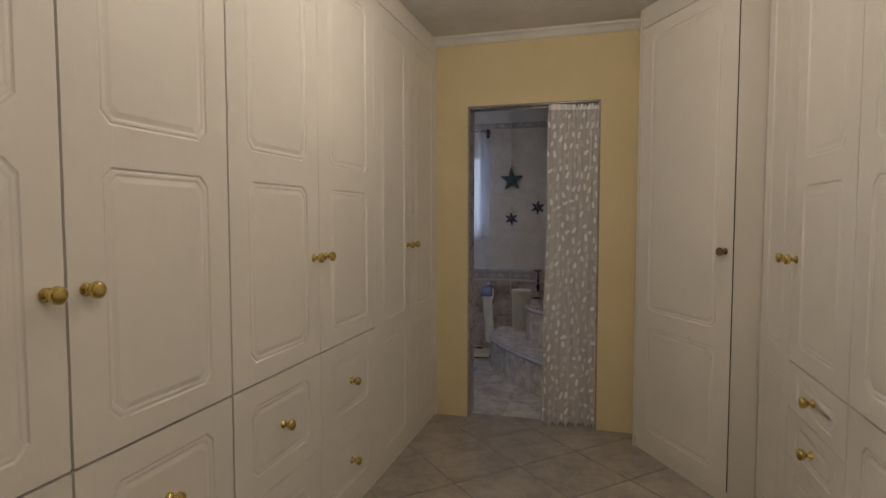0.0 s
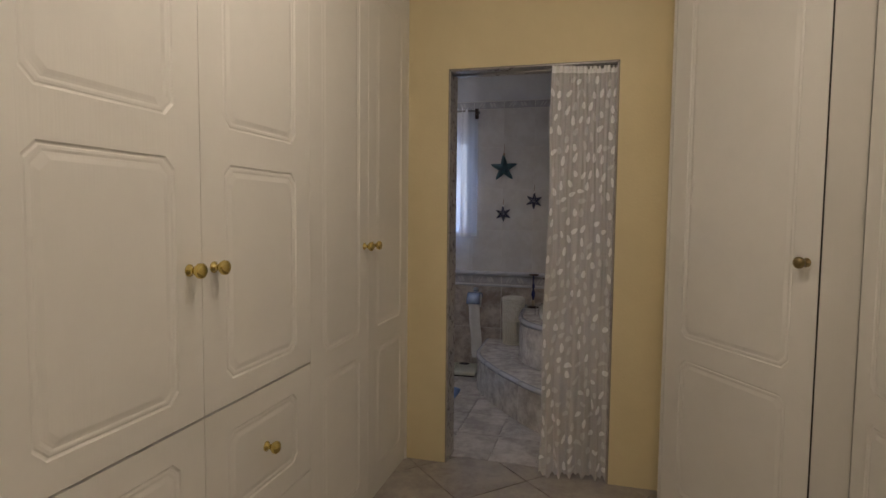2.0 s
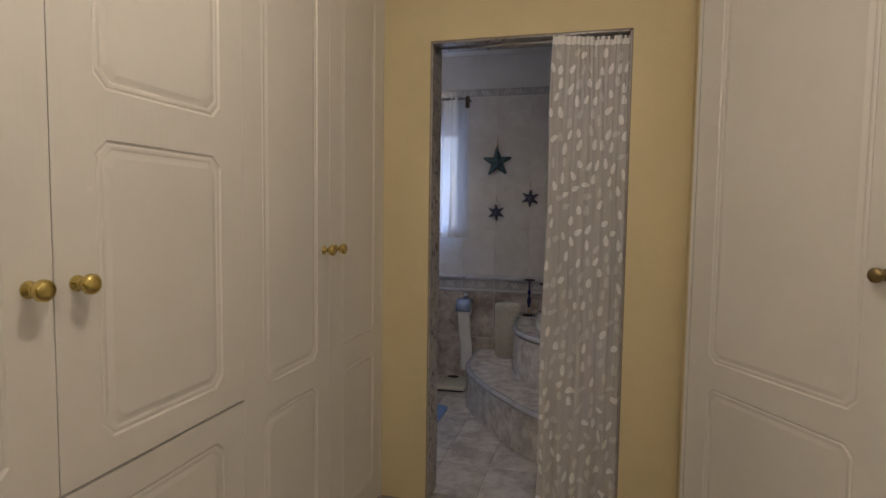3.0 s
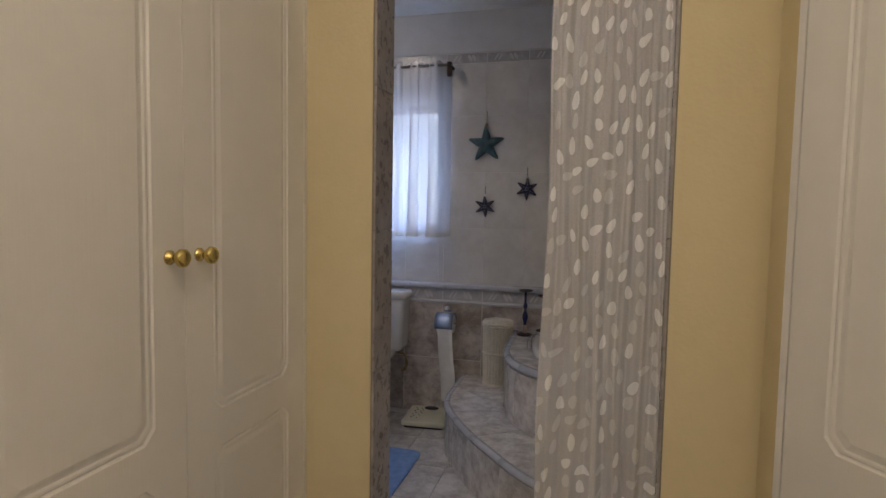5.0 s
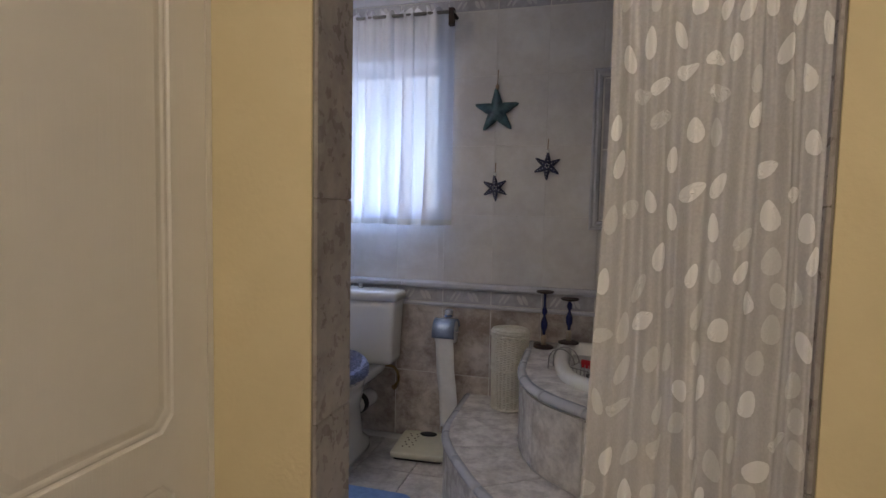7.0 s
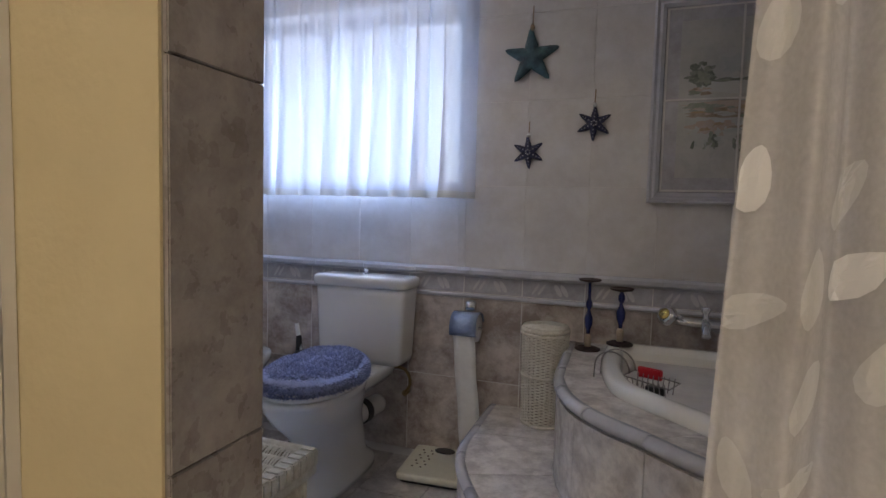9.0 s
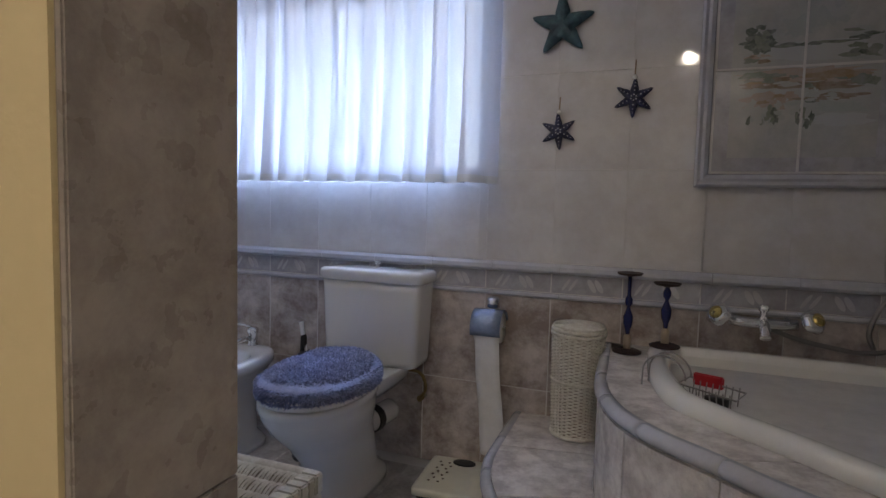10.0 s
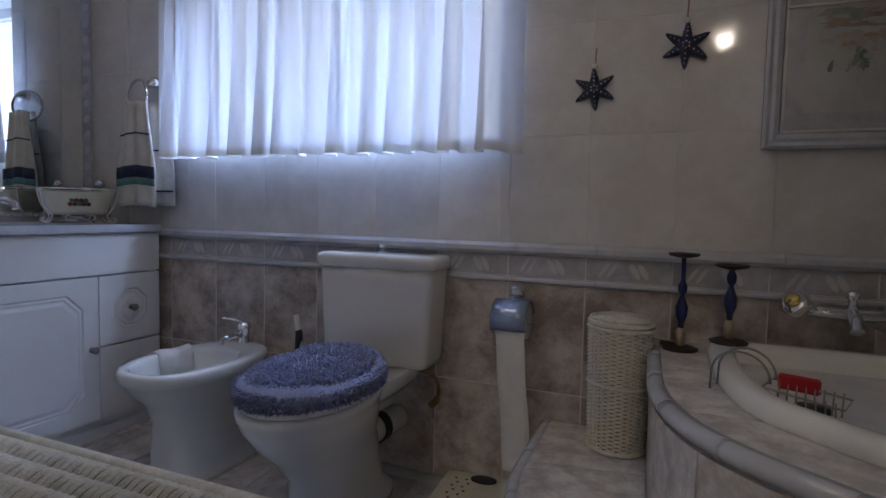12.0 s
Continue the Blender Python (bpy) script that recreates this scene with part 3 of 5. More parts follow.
# shaggy lid cover
random.seed(5)
cover = thing("toilet_lid_cover", (-1.272, 4.83, 0.457), "shaggy blue plush cover on the toilet lid", "lid cover")
bm = loft(bmesh.new(), [ring_loop(0, 0, 0.174 - d, 0.240 - d, z, 1, 40, 2.1) for z, d in ((-0.024, 0.002), (0.004, -0.004), (0.024, 0.012), (0.033, 0.04), (0.036, 0.12))])
for v in bm.verts:
    v.co.z += 0.004 * noise.noise(v.co * 14) + (0.014 * min(1, max(0.0, v.co.y - 0.06) / 0.08) if v.co.z > 0.0 else 0)
part("pad", bm, PLUSH, cover, smooth=True)
verts, faces = [], []
for _ in range(9000):
    t, r = random.random() * 2 * math.pi, math.sqrt(random.random())
    x, y = 0.176 * r * math.cos(t), 0.243 * r * math.sin(t)
    z = 0.038 - 0.030 * max(0, r - 0.80) / 0.20 + 0.004 * noise.noise(Vector((x, y, 0.03)) * 14) + 0.014 * min(1, max(0.0, y - 0.06) / 0.08)
    lean = Vector((x * 2.0 + random.gauss(0, 0.4), y * 1.6 + random.gauss(0, 0.4) - 0.1, 0.9 - 0.7 * r * r)).normalized()
    side = lean.cross(Vector((random.uniform(-1, 1), random.uniform(-1, 1), 0.1))).normalized()
    over = lean.cross(side)
    base = Vector((x, y, z - 0.003))
    tip = base + lean * random.uniform(0.007, 0.013)
    i = len(verts)
    verts += [base + 0.0036 * (math.cos(a) * side + math.sin(a) * over) for a in (0, 2.1, 4.2)] + [tip]
    faces += [(i, i + 1, i + 3), (i + 1, i + 2, i + 3), (i + 2, i, i + 3)]
for _ in range(3200):
    t = random.random() * 2 * math.pi
    base = Vector((0.176 * math.cos(t), 0.242 * math.sin(t), random.uniform(-0.024, 0.018)))
    lean = Vector((math.cos(t) + random.gauss(0, 0.25), math.sin(t) + random.gauss(0, 0.25), random.uniform(-0.7, 0.3))).normalized()
    side = lean.cross(Vector((0, 0.1, 1))).normalized()
    over = lean.cross(side)
    i = len(verts)
    verts += [base + 0.0030 * (math.cos(a) * side + math.sin(a) * over) for a in (0, 2.1, 4.2)] + [base + lean * random.uniform(0.008, 0.015)]
    faces += [(i, i + 1, i + 3), (i + 1, i + 2, i + 3), (i + 2, i, i + 3)]
me = bpy.data.meshes.new("shag")
me.from_pydata(verts, [], faces)
me.materials.append(PILE)
pile = new("shag", me)
pile.parent = cover
tagged(pile, "blue shaggy pile", kind="stuff")

# bidet
bd = thing("bidet", (-1.895, 5.02, 0), "white ceramic bidet with chrome mixer tap", "bidet")
bm = bmesh.new()
outer = [ring_loop(0, dy, a, b, z, f, 40, e) for z, dy, a, b, f, e in ((0.0, 0.01, 0.122, 0.205, 1, 4), (0.02, 0.01, 0.122, 0.205, 1, 4), (0.034, 0.01, 0.112, 0.193, 1, 4), (0.06, 0.01, 0.100, 0.175, 1, 3.4), (0.20, 0.01, 0.098, 0.172, 1, 3), (0.27, 0.005, 0.115, 0.195, 1.02, 2.6),
                                                                       (0.32, 0.0, 0.150, 0.235, 1.04, 2.4), (0.352, 0.0, 0.168, 0.256, 1.04, 2.4), (0.36, 0.0, 0.173, 0.262, 1.04, 2.5), (0.385, 0.0, 0.175, 0.264, 1.04, 2.5), (0.395, 0.0, 0.170, 0.259, 1.04, 2.5), (0.398, 0.0, 0.162, 0.25, 1.04, 2.5),
                                                                       (0.398, -0.045, 0.137, 0.185, 1.1, 2.4), (0.392, -0.045, 0.130, 0.178, 1.1, 2.4), (0.380, -0.045, 0.128, 0.176, 1.1, 2.4), (0.372, -0.045, 0.127, 0.175, 1.1, 2.4), (0.32, -0.045, 0.120, 0.165, 1.1, 2.3), (0.27, -0.045, 0.10, 0.135, 1.1, 2.2), (0.235, -0.045, 0.06, 0.08, 1.1, 2.2), (0.23, -0.045, 0.02, 0.03, 1.1, 2.2))]
loft(bm, outer)
part("basin", bm, CERAMIC, bd, smooth=True)
bm = lathe(bmesh.new(), [(0.026, 0.397), (0.026, 0.405), (0.021, 0.41), (0.021, 0.45), (0.026, 0.455), (0.024, 0.475), (0.01, 0.482)], 18, 0, 0.225)
mixer = part("mixer_tap", bm, CHROME, bd, "chrome mixer tap", smooth=True)
bm = tube(bmesh.new(), [(0, 0.21, 0.43), (-0.005, 0.17, 0.437), (-0.012, 0.13, 0.43), (-0.014, 0.115, 0.415)], 0.011, 10)
part("spout", bm, CHROME, mixer, smooth=True)
bm = tube(bmesh.new(), [(0, 0.225, 0.478), (-0.03, 0.205, 0.49), (-0.07, 0.18, 0.497)], 0.005, 8)
part("lever", bm, CHROME, mixer, smooth=True)


def draped(bm, width, drop_a, drop_b):
    """A cloth hung over an edge that runs along y: down on both sides."""
    prof = [(-0.028, -drop_a), (-0.026, -0.03), (-0.02, -0.004), (0.0, 0.006), (0.02, -0.001), (0.036, -0.026), (0.046, -drop_b)]
    n = 7
    rows = []
    for k in range(n):
        w = -width / 2 + width * k / (n - 1)
        rows.append([(x + 0.003 * math.sin(k * 2 + i), w + 0.002 * math.sin(i * 2), z + 0.003 * math.sin(k * 1.3)) for i, (x, z) in enumerate(prof)])
    va = [[bm.verts.new(p) for p in r] for r in rows]
    for a, b in zip(va, va[1:]):
        for i in range(len(a) - 1):
            bm.faces.new((a[i], a[i + 1], b[i + 1], b[i]))
    return bm


cloth = thing("face_cloth", (-2.040, 5.03, 0.402), "small white cloth draped over the bidet rim", "cloth", turn=-6)
bm = draped(bmesh.new(), 0.14, 0.06, 0.085)
ob = part("cloth", bm, TOWEL, cloth, smooth=True)
ob.modifiers.new("thickness", "SOLIDIFY").thickness = 0.004

# toilet brush
brush = thing("toilet_brush", (-1.545, 5.14, 0), "toilet brush with pale handle in a black holder", "toilet brush")
part("holder", lathe(bmesh.new(), [(0.05, 0), (0.055, 0.01), (0.045, 0.10), (0.04, 0.42), (0.02, 0.44)], 18), BLACK, brush, "black plastic holder", smooth=True)
bm = tube(bmesh.new(), [(0.0, 0, 0.40), (-0.012, 0, 0.47), (-0.026, 0, 0.555)], 0.010, 10)
part("handle", bm, CERAMIC, brush, smooth=True)
part("collar", lathe(bmesh.new(), [(0.016, 0.435), (0.014, 0.44), (0.012, 0.50), (0.006, 0.505)], 14, -0.014), BLACK, brush, "black plastic collar", smooth=True)

# weighing scale
sc = thing("bathroom_scale", (-0.905, 5.162, 0), "cream enamel bathroom scale with round black dial", "scale", turn=4)
bm = loft(bmesh.new(), [ring_loop(0, 0, 0.118, 0.130, z, 1, 48, 14) for z in (0.0, 0.014)])
part("foot", bm, BLACK, sc, "dark recessed foot")
bm = loft(bmesh.new(), [ring_loop(0, 0, a, b, z, 1, 72, 18) for a, b, z in ((0.124, 0.137, 0.0125), (0.129, 0.142, 0.015), (0.131, 0.144, 0.034), (0.128, 0.141, 0.039), (0.118, 0.131, 0.0415))])
part("body", bm, CREAM, sc, smooth=True)
part("dial", lathe(bmesh.new(), [(0.044, 0.0405), (0.044, 0.0455), (0.038, 0.0465)], 24, 0.005, 0.100, 1.0, 0.62), BLACK, sc, "dark oval dial", smooth=True)
for k in range(14):
    col, row = k % 2, k // 2
    bm = lathe(bmesh.new(), [(0.0045, 0.041), (0.0045, 0.0432)], 8, -0.085 + 0.035 * col + 0.012 * (row % 2), -0.07 + 0.026 * row)
    part("rubber_stud", bm, TEAK, sc)

# mat
mt = thing("bath_mat", (-1.02, 4.43, 0.0), "light blue towelling bath mat on the tiles", "bath mat")
bm = loft(bmesh.new(), [ring_loop(0, 0, 0.225 - d, 0.285 - d, z, 1, 32, 12) for z, d in ((0.001, 0.002), (0.008, 0.0), (0.014, 0.006))])
part("pad", bm, MAT_BLUE, mt, smooth=True)

# ---- bath, its tiled platform and step ----
STEP_Z, DECK_Z, RIM_Z = 0.262, 0.562, 0.600
STEP_EDGE = smooth_line([(-0.727, 5.318, 0), (-0.722, 5.05, 0), (-0.712, 4.86, 0), (-0.66, 4.69, 0), (-0.52, 4.455, 0), (-0.385, 4.28, 0), (-0.20, 4.07, 0), (0.02, 3.93, 0), (0.35, 3.84, 0), (0.70, 3.82, 0), (0.998, 3.82, 0)], 5)
DECK_EDGE = smooth_line([(-0.412, 5.318, 0), (-0.402, 5.05, 0), (-0.387, 4.80, 0), (-0.335, 4.63, 0), (-0.25, 4.515, 0), (-0.14, 4.425, 0), (-0.03, 4.33, 0), (0.15, 4.22, 0), (0.45, 4.12, 0), (0.75, 4.09, 0), (0.998, 4.08, 0)], 5)
RIM_EDGE = smooth_line([(-0.268, 5.23, 0), (-0.268, 5.05, 0), (-0.258, 4.86, 0), (-0.215, 4.69, 0), (-0.13, 4.59, 0), (-0.018, 4.487, 0), (0.068, 4.40, 0), (0.16, 4.315, 0), (0.30, 4.235, 0), (0.50, 4.195, 0), (0.75, 4.185, 0), (0.96, 4.185, 0)], 5)


def inward(line, d):
    """The line moved by d to its left-hand (inner) side."""
    out = []
    for i, p in enumerate(line):
        t = (line[min(i + 1, len(line) - 1)] - line[max(i - 1, 0)]).normalized()
        out.append(p + d * Vector((-t.y, t.x, 0)))
    return out


def closed_block(line, z0, z1):
    pts = [(p.x, p.y) for p in line] + [(0.998, 5.318)]
    return loft(bmesh.new(), [[(x, y, z) for x, y in pts] for z in (z0, z1)])


def along(line, start, stop):
    """The stretch of the line between two lengths."""
    out, run = [], 0.0
    for a, b in zip(line, line[1:]):
        d = (b - a).length
        for s in (start, stop):
            if run <= s < run + d:
                out.append((s, a.lerp(b, (s - run) / d)))
        if start < run + d < stop:
            out.append((run + d, b.copy()))
        run += d
    out.sort(key=lambda q: q[0])
    return [q for _, q in out]


def length_of(line):
    return sum((b - a).length for a, b in zip(line, line[1:]))


platform = structure("bath_step", closed_block(inward(STEP_EDGE, 0.01), 0, STEP_Z - 0.012), PALE_GROUT, "curved tiled step up to the bath", "step")
deck = structure("bath_platform", closed_block(inward(DECK_EDGE, 0.01), STEP_Z - 0.011, DECK_Z - 0.012), PALE_GROUT, "curved tiled platform round the bath", "bath platform")


def riser_tiles(owner, line, z0, z1, wide):
    total, s = length_of(line), 0.0
    while s < total - 0.02:
        e = min(s + wide, total - 0.001)
        seg = along(line, s + 0.002, e - 0.002)
        if len(seg) > 1:
            back = inward(seg, 0.011)
            bm = bmesh.new()
            loft(bm, [[(p.x, p.y, z) for p in seg] + [(p.x, p.y, z) for p in reversed(back)] for z in (z0, z1)])
            part("tile", bm, STEP_TILE, owner)
        s = e


def nosing(owner, line, z, r, wide):
    total, s = length_of(line), 0.0
    while s < total - 0.02:
        e = min(s + wide, total - 0.001)
        seg = along(line, s + 0.0012, e - 0.0012)
        if len(seg) > 1:
            inn = inward(seg, 0.022)
            bm = bmesh.new()
            loops = []
            for p, q in zip(seg, inn):
                d = (p - q).normalized()
                loops.append([q + Vector((0, 0, z - r * 1.6)), p + Vector((0, 0, z - r * 1.6)), p + d * r * 0.45 + Vector((0, 0, z - r)), p + d * r * 0.45 + Vector((0, 0, z - r * 0.5)), p + Vector((0, 0, z)) - d * 0.004, q + Vector((0, 0, z))])
            loft(bm, loops)
            part("nosing", bm, BLUE_TRIM, owner, smooth=True)
        s = e


riser_tiles(platform, STEP_EDGE, 0.003, STEP_Z - 0.032, 0.25)
nosing(platform, STEP_EDGE, STEP_Z, 0.019, 0.25)
riser_tiles(deck, DECK_EDGE, STEP_Z + 0.003, DECK_Z - 0.042, 0.25)
nosing(deck, DECK_EDGE, DECK_Z, 0.022, 0.20)


def tread_tiles(owner, outer_line, inner_line, z, wide):
    """Top tiles between the nosing and the riser behind."""
    total, s = length_of(outer_line), 0.0
    tin = length_of(inner_line)
    while s < total - 0.02:
        e = min(s + wide, total - 0.001)
        a, b = along(outer_line, s + 0.002, e - 0.002), along(inner_line, s / total * tin + 0.002, e / total * tin - 0.003)
        if len(a) > 1 and len(b) > 1:
            bm = bmesh.new()
            loft(bm, [[(p.x, p.y, h) for p in a] + [(p.x, p.y, h) for p in reversed(b)] for h in (z - 0.01, z)])
            part("tile", bm, STEP_TILE, owner)
        s = e


tread_tiles(platform, inward(STEP_EDGE, 0.024), inward(DECK_EDGE, -0.002), STEP_Z - 0.001, 0.33)
tread_tiles(deck, inward(DECK_EDGE, 0.024), inward(RIM_EDGE, 0.02), DECK_Z - 0.001, 0.33)
bm = bmesh.new()
box(bm, -0.39, 0.995, 5.232, 5.316, DECK_Z - 0.011, DECK_Z - 0.001)
part("tile", bm, STEP_TILE, deck)

tub = thing("bathtub", (0, 0, DECK_Z), "white acrylic corner bathtub with curved front rim", "bathtub")


def tub_loop(d, z):
    """The outline of the tub moved inwards by d."""
    line = inward(RIM_EDGE, d)
    line = [p for p in line if p.y < 5.225 - d and p.x < 0.955 - d]
    pts = [(max(line[0].x, -0.262 + d), 5.225 - d, z)] + [(p.x, p.y, z) for p in line[1:-1]]
    pts += [(0.955 - d, line[-1].y, z), (0.955 - d, 5.225 - d, z)]
    return pts


def resampled(loop, n=72):
    ring = [Vector(p) for p in loop] + [Vector(loop[0])]
    total = length_of(ring)
    return [along(ring, total * k / n, total * k / n + 1e-5)[0] for k in range(n)]


h = RIM_Z - DECK_Z
bm = loft(bmesh.new(), [resampled(tub_loop(d, z)) for d, z in ((0.002, 0.0), (0.0, 0.006), (0.002, h - 0.016), (0.008, h - 0.006), (0.018, h), (0.042, h), (0.052, h - 0.004), (0.058, h - 0.012), (0.062, h - 0.022))], False)
part("rim", bm, ACRYLIC, tub, "raised rounded rim", smooth=True)
bm = bmesh.new()
rings = [[bm.verts.new(p) for p in resampled(tub_loop(d, z))] for d, z in ((0.062, h - 0.022), (0.085, -0.12), (0.13, -0.25), (0.18, -0.30), (0.25, -0.31))]
for a, b in zip(rings, rings[1:]):
    for k in range(72):
        bm.faces.new((a[k], a[(k + 1) % 72], b[(k + 1) % 72], b[k]))
bm.faces.new(rings[-1])
part("basin", bm, ACRYLIC, tub, smooth=True)

# bath tap and shower hose
tap = thing("bath_tap", (0.066, BACK_Y - 0.016, 0.69), "chrome wall-mounted bath mixer tap with two brass-capped handles", "bath tap")
bm = tube(bmesh.new(), [(-0.095, -0.05, 0), (-0.05, -0.052, -0.004), (0.05, -0.052, -0.004), (0.095, -0.05, 0)], 0.017, 14)
part("body", bm, CHROME, tap, smooth=True)
for sx in (-1, 1):
    bm = tube(bmesh.new(), [(sx * 0.075, 0.004, 0.0), (sx * 0.075, -0.03, 0), (sx * 0.075, -0.05, 0)], 0.013, 12)
    part("inlet", bm, CHROME, tap, smooth=True)
    turn_to = pose(sx * 0.112, -0.055, 0.004, 62, 0, sx * 38)
    bm = lathe(bmesh.new(), [(0.014, 0), (0.015, 0.010), (0.028, 0.014), (0.037, 0.024), (0.038, 0.034), (0.031, 0.045), (0.022, 0.049)], 20)
    for v in bm.verts:
        if 0.012 < v.co.z < 0.047:
            v.co.xy *= 1 + 0.07 * math.cos(5 * math.atan2(v.co.y, v.co.x))
    bmesh.ops.transform(bm, matrix=turn_to, verts=bm.verts)
    grip = part("handle", bm, CHROME, tap, "ribbed chrome handle", smooth=True)
    bm = lathe(bmesh.new(), [(0.021, 0.0495), (0.020, 0.054), (0.012, 0.058), (0.003, 0.059)], 20)
    bmesh.ops.transform(bm, matrix=turn_to, verts=bm.verts)
    part("cap", bm, BRASS, grip, "polished brass cap", smooth=True)
bm = tube(bmesh.new(), smooth_line([(0, -0.05, -0.002), (0, -0.085, -0.012), (0, -0.11, -0.04)]), 0.016, 12)
part("spout", bm, CHROME, tap, smooth=True)
bm = lathe(bmesh.new(), [(0.015, 0.008), (0.011, 0.022), (0.010, 0.034), (0.016, 0.038), (0.017, 0.052), (0.007, 0.058)], 16, 0, -0.052)
part("diverter", bm, CHROME, tap, smooth=True)
bm = tube(bmesh.new(), smooth_line([(0.02, -0.055, -0.018), (0.10, -0.05, -0.045), (0.19, -0.045, -0.062), (0.27, -0.04, -0.07), (0.35, -0.035, -0.05), (0.392, -0.03, 0.02), (0.40, -0.03, 0.11), (0.388, -0.03, 0.165), (0.35, -0.03, 0.13), (0.305, -0.028, 0.06), (0.285, -0.026, -0.01), (0.30, -0.024, -0.058)], 8), 0.0075, 8)
part("hose", bm, PEWTER, tap, "ribbed metal shower hose", smooth=True)
sh = thing("shower_rail", (0.492, BACK_Y - 0.012, 0), "chrome upright shower rail with hand shower and dark slider", "shower rail")
part("rail", tube(bmesh.new(), [(0, -0.05, 0.80), (0, -0.05, 1.60)], 0.010, 12), CHROME, sh, smooth=True)
for z in (0.82, 1.58):
    part("bracket", tube(bmesh.new(), [(0, 0.002, z), (0, -0.05, z)], 0.014, 12), CHROME, sh, smooth=True)
bm = tube(bmesh.new(), smooth_line([(-0.026, -0.062, 0.84), (-0.024, -0.064, 0.92), (-0.018, -0.07, 1.02), (-0.010, -0.085, 1.08)]), 0.012, 12)
part("hand_shower", bm, CHROME, sh, smooth=True)
part("slider", lathe(bmesh.new(), [(0.012, 1.360), (0.026, 1.366), (0.030, 1.385), (0.026, 1.404), (0.012, 1.41)], 18, 0, -0.05), BLACK, sh, "dark round slider", smooth=True)
part("elbow", lathe(bmesh.new(), [(0.010, 0.815), (0.020, 0.822), (0.022, 0.842), (0.012, 0.852)], 16, -0.026, -0.062), CHROME, sh, smooth=True)

# soap rack on the rim
rk = thing("soap_rack", (-0.222, 4.835, RIM_Z), "wire soap rack with red grip hooked on the bath rim", "soap rack", turn=-22)
for dy in (-0.022, 0.022):
    bm = tube(bmesh.new(), [(0.004 - 0.056 * math.cos(a), dy, 0.054 * math.sin(a) - (0.035 if k == 0 else 0.0)) for k, a in [(k, math.pi * k / 12) for k in range(13)]], 0.0026, 8)
    part("hook", bm, PEWTER, rk, smooth=True)
for zz, grow in ((-0.004, 0.0), (-0.05, -0.014)):
    x0, x1, w = 0.05 - grow, 0.185 + grow, 0.042 + grow
    bm = tube(bmesh.new(), [(x0, -w, zz), (x1, -w, zz - 0.012), (x1, w, zz - 0.012), (x0, w, zz), (x0, -w, zz)], 0.0022, 6)
    part("wire", bm, PEWTER, rk)
for k in range(8):
    x = 0.062 + 0.0155 * k
    bm = tube(bmesh.new(), [(x, -0.042, -0.006), (x, -0.028, -0.052), (x, 0.028, -0.052), (x, 0.042, -0.006)], 0.0016, 6)
    part("wire", bm, PEWTER, rk)
bm = bmesh.new()
box(bm, 0.058, 0.132, 0.040, 0.052, -0.022, 0.010)
part("grip", bm, RED, rk, "red plastic grip", bevel=0.003)
bm = loft(bmesh.new(), [ring_loop(0.13, 0, 0.028, 0.018, z, 1, 20, 2.5) for z in (-0.050, -0.044, -0.036, -0.031)])
part("soap", bm, BLACK, rk, "dark bar of soap", smooth=True)


# candlesticks
def candlestick(x, y, z, high, label):
    c = thing("candlestick", (x, y, z), label, "candlestick", "candlesticks on the bath edge")
    part("foot", lathe(bmesh.new(), [(0.046, 0.0), (0.047, 0.004), (0.035, 0.009), (0.012, 0.012)], 24), IRON, c, smooth=True)
    stem = [(0.012, 0.012), (0.013, 0.05), (0.007, 0.06), (0.008, 0.075), (0.015, 0.095), (0.016, 0.118), (0.008, 0.14), (0.005, 0.15), (0.012, 0.162), (0.012, 0.176), (0.006, 0.19), (0.006, high - 0.014)]
    low = [p for p in stem if p[1] <= 0.06]
    part("socket", lathe(bmesh.new(), low, 18), PALE_WOOD, c, "turned pale wooden socket", smooth=True)
    part("stem", lathe(bmesh.new(), [p for p in stem if p[1] >= 0.06], 18), COBALT, c, "cobalt blue baluster stem", smooth=True)
    part("tray", lathe(bmesh.new(), [(0.006, high - 0.014), (0.036, high - 0.008), (0.042, high - 0.002), (0.040, high), (0.034, high - 0.003), (0.004, high - 0.005)], 24), IRON, c, smooth=True)


candlestick(-0.334, 5.20, DECK_Z, 0.265, "taller iron and blue candlestick on the tiled platform")
candlestick(-0.219, 5.165, RIM_Z, 0.205, "shorter iron and blue candlestick on the bath rim")


# wicker hamper, woven round
def woven_round(parent, r0, r1, z0, z1, rows, stakes):
    """Weavers that pass in front of and behind the stakes, row by row; one joined mesh."""
    verts, faces = [], []
    n = stakes * 4
    for j in range(rows):
        z = z0 + (z1 - z0) * (j + 0.5) / rows
        rr = r0 + (r1 - r0) * (j + 0.5) / rows
        hh = (z1 - z0) / rows * 0.46
        base = len(verts)
        for k in range(n):
            a = 2 * math.pi * k / n
            off = 0.0034 * math.cos(a * stakes / 2 * 1.0 + math.pi * (j % 2))
            r = rr + off
            for dr, dz in ((-0.003, 0), (0, -hh), (0.0035, 0), (0, hh)):
                verts.append(((r + dr) * math.cos(a), (r + dr) * math.sin(a), z + dz))
        for k in range(n):
            a, b = base + 4 * k, base + 4 * ((k + 1) % n)
            for i in range(4):
                faces.append((a + i, b + i, b + (i + 1) % 4, a + (i + 1) % 4))
    me = bpy.data.meshes.new("weave")
    me.from_pydata(verts, [], faces)
    me.materials.append(WICKER)
    ob = new("weave", me)
    ob.parent = parent
    tagged(ob, "woven white wicker strands", kind="stuff")


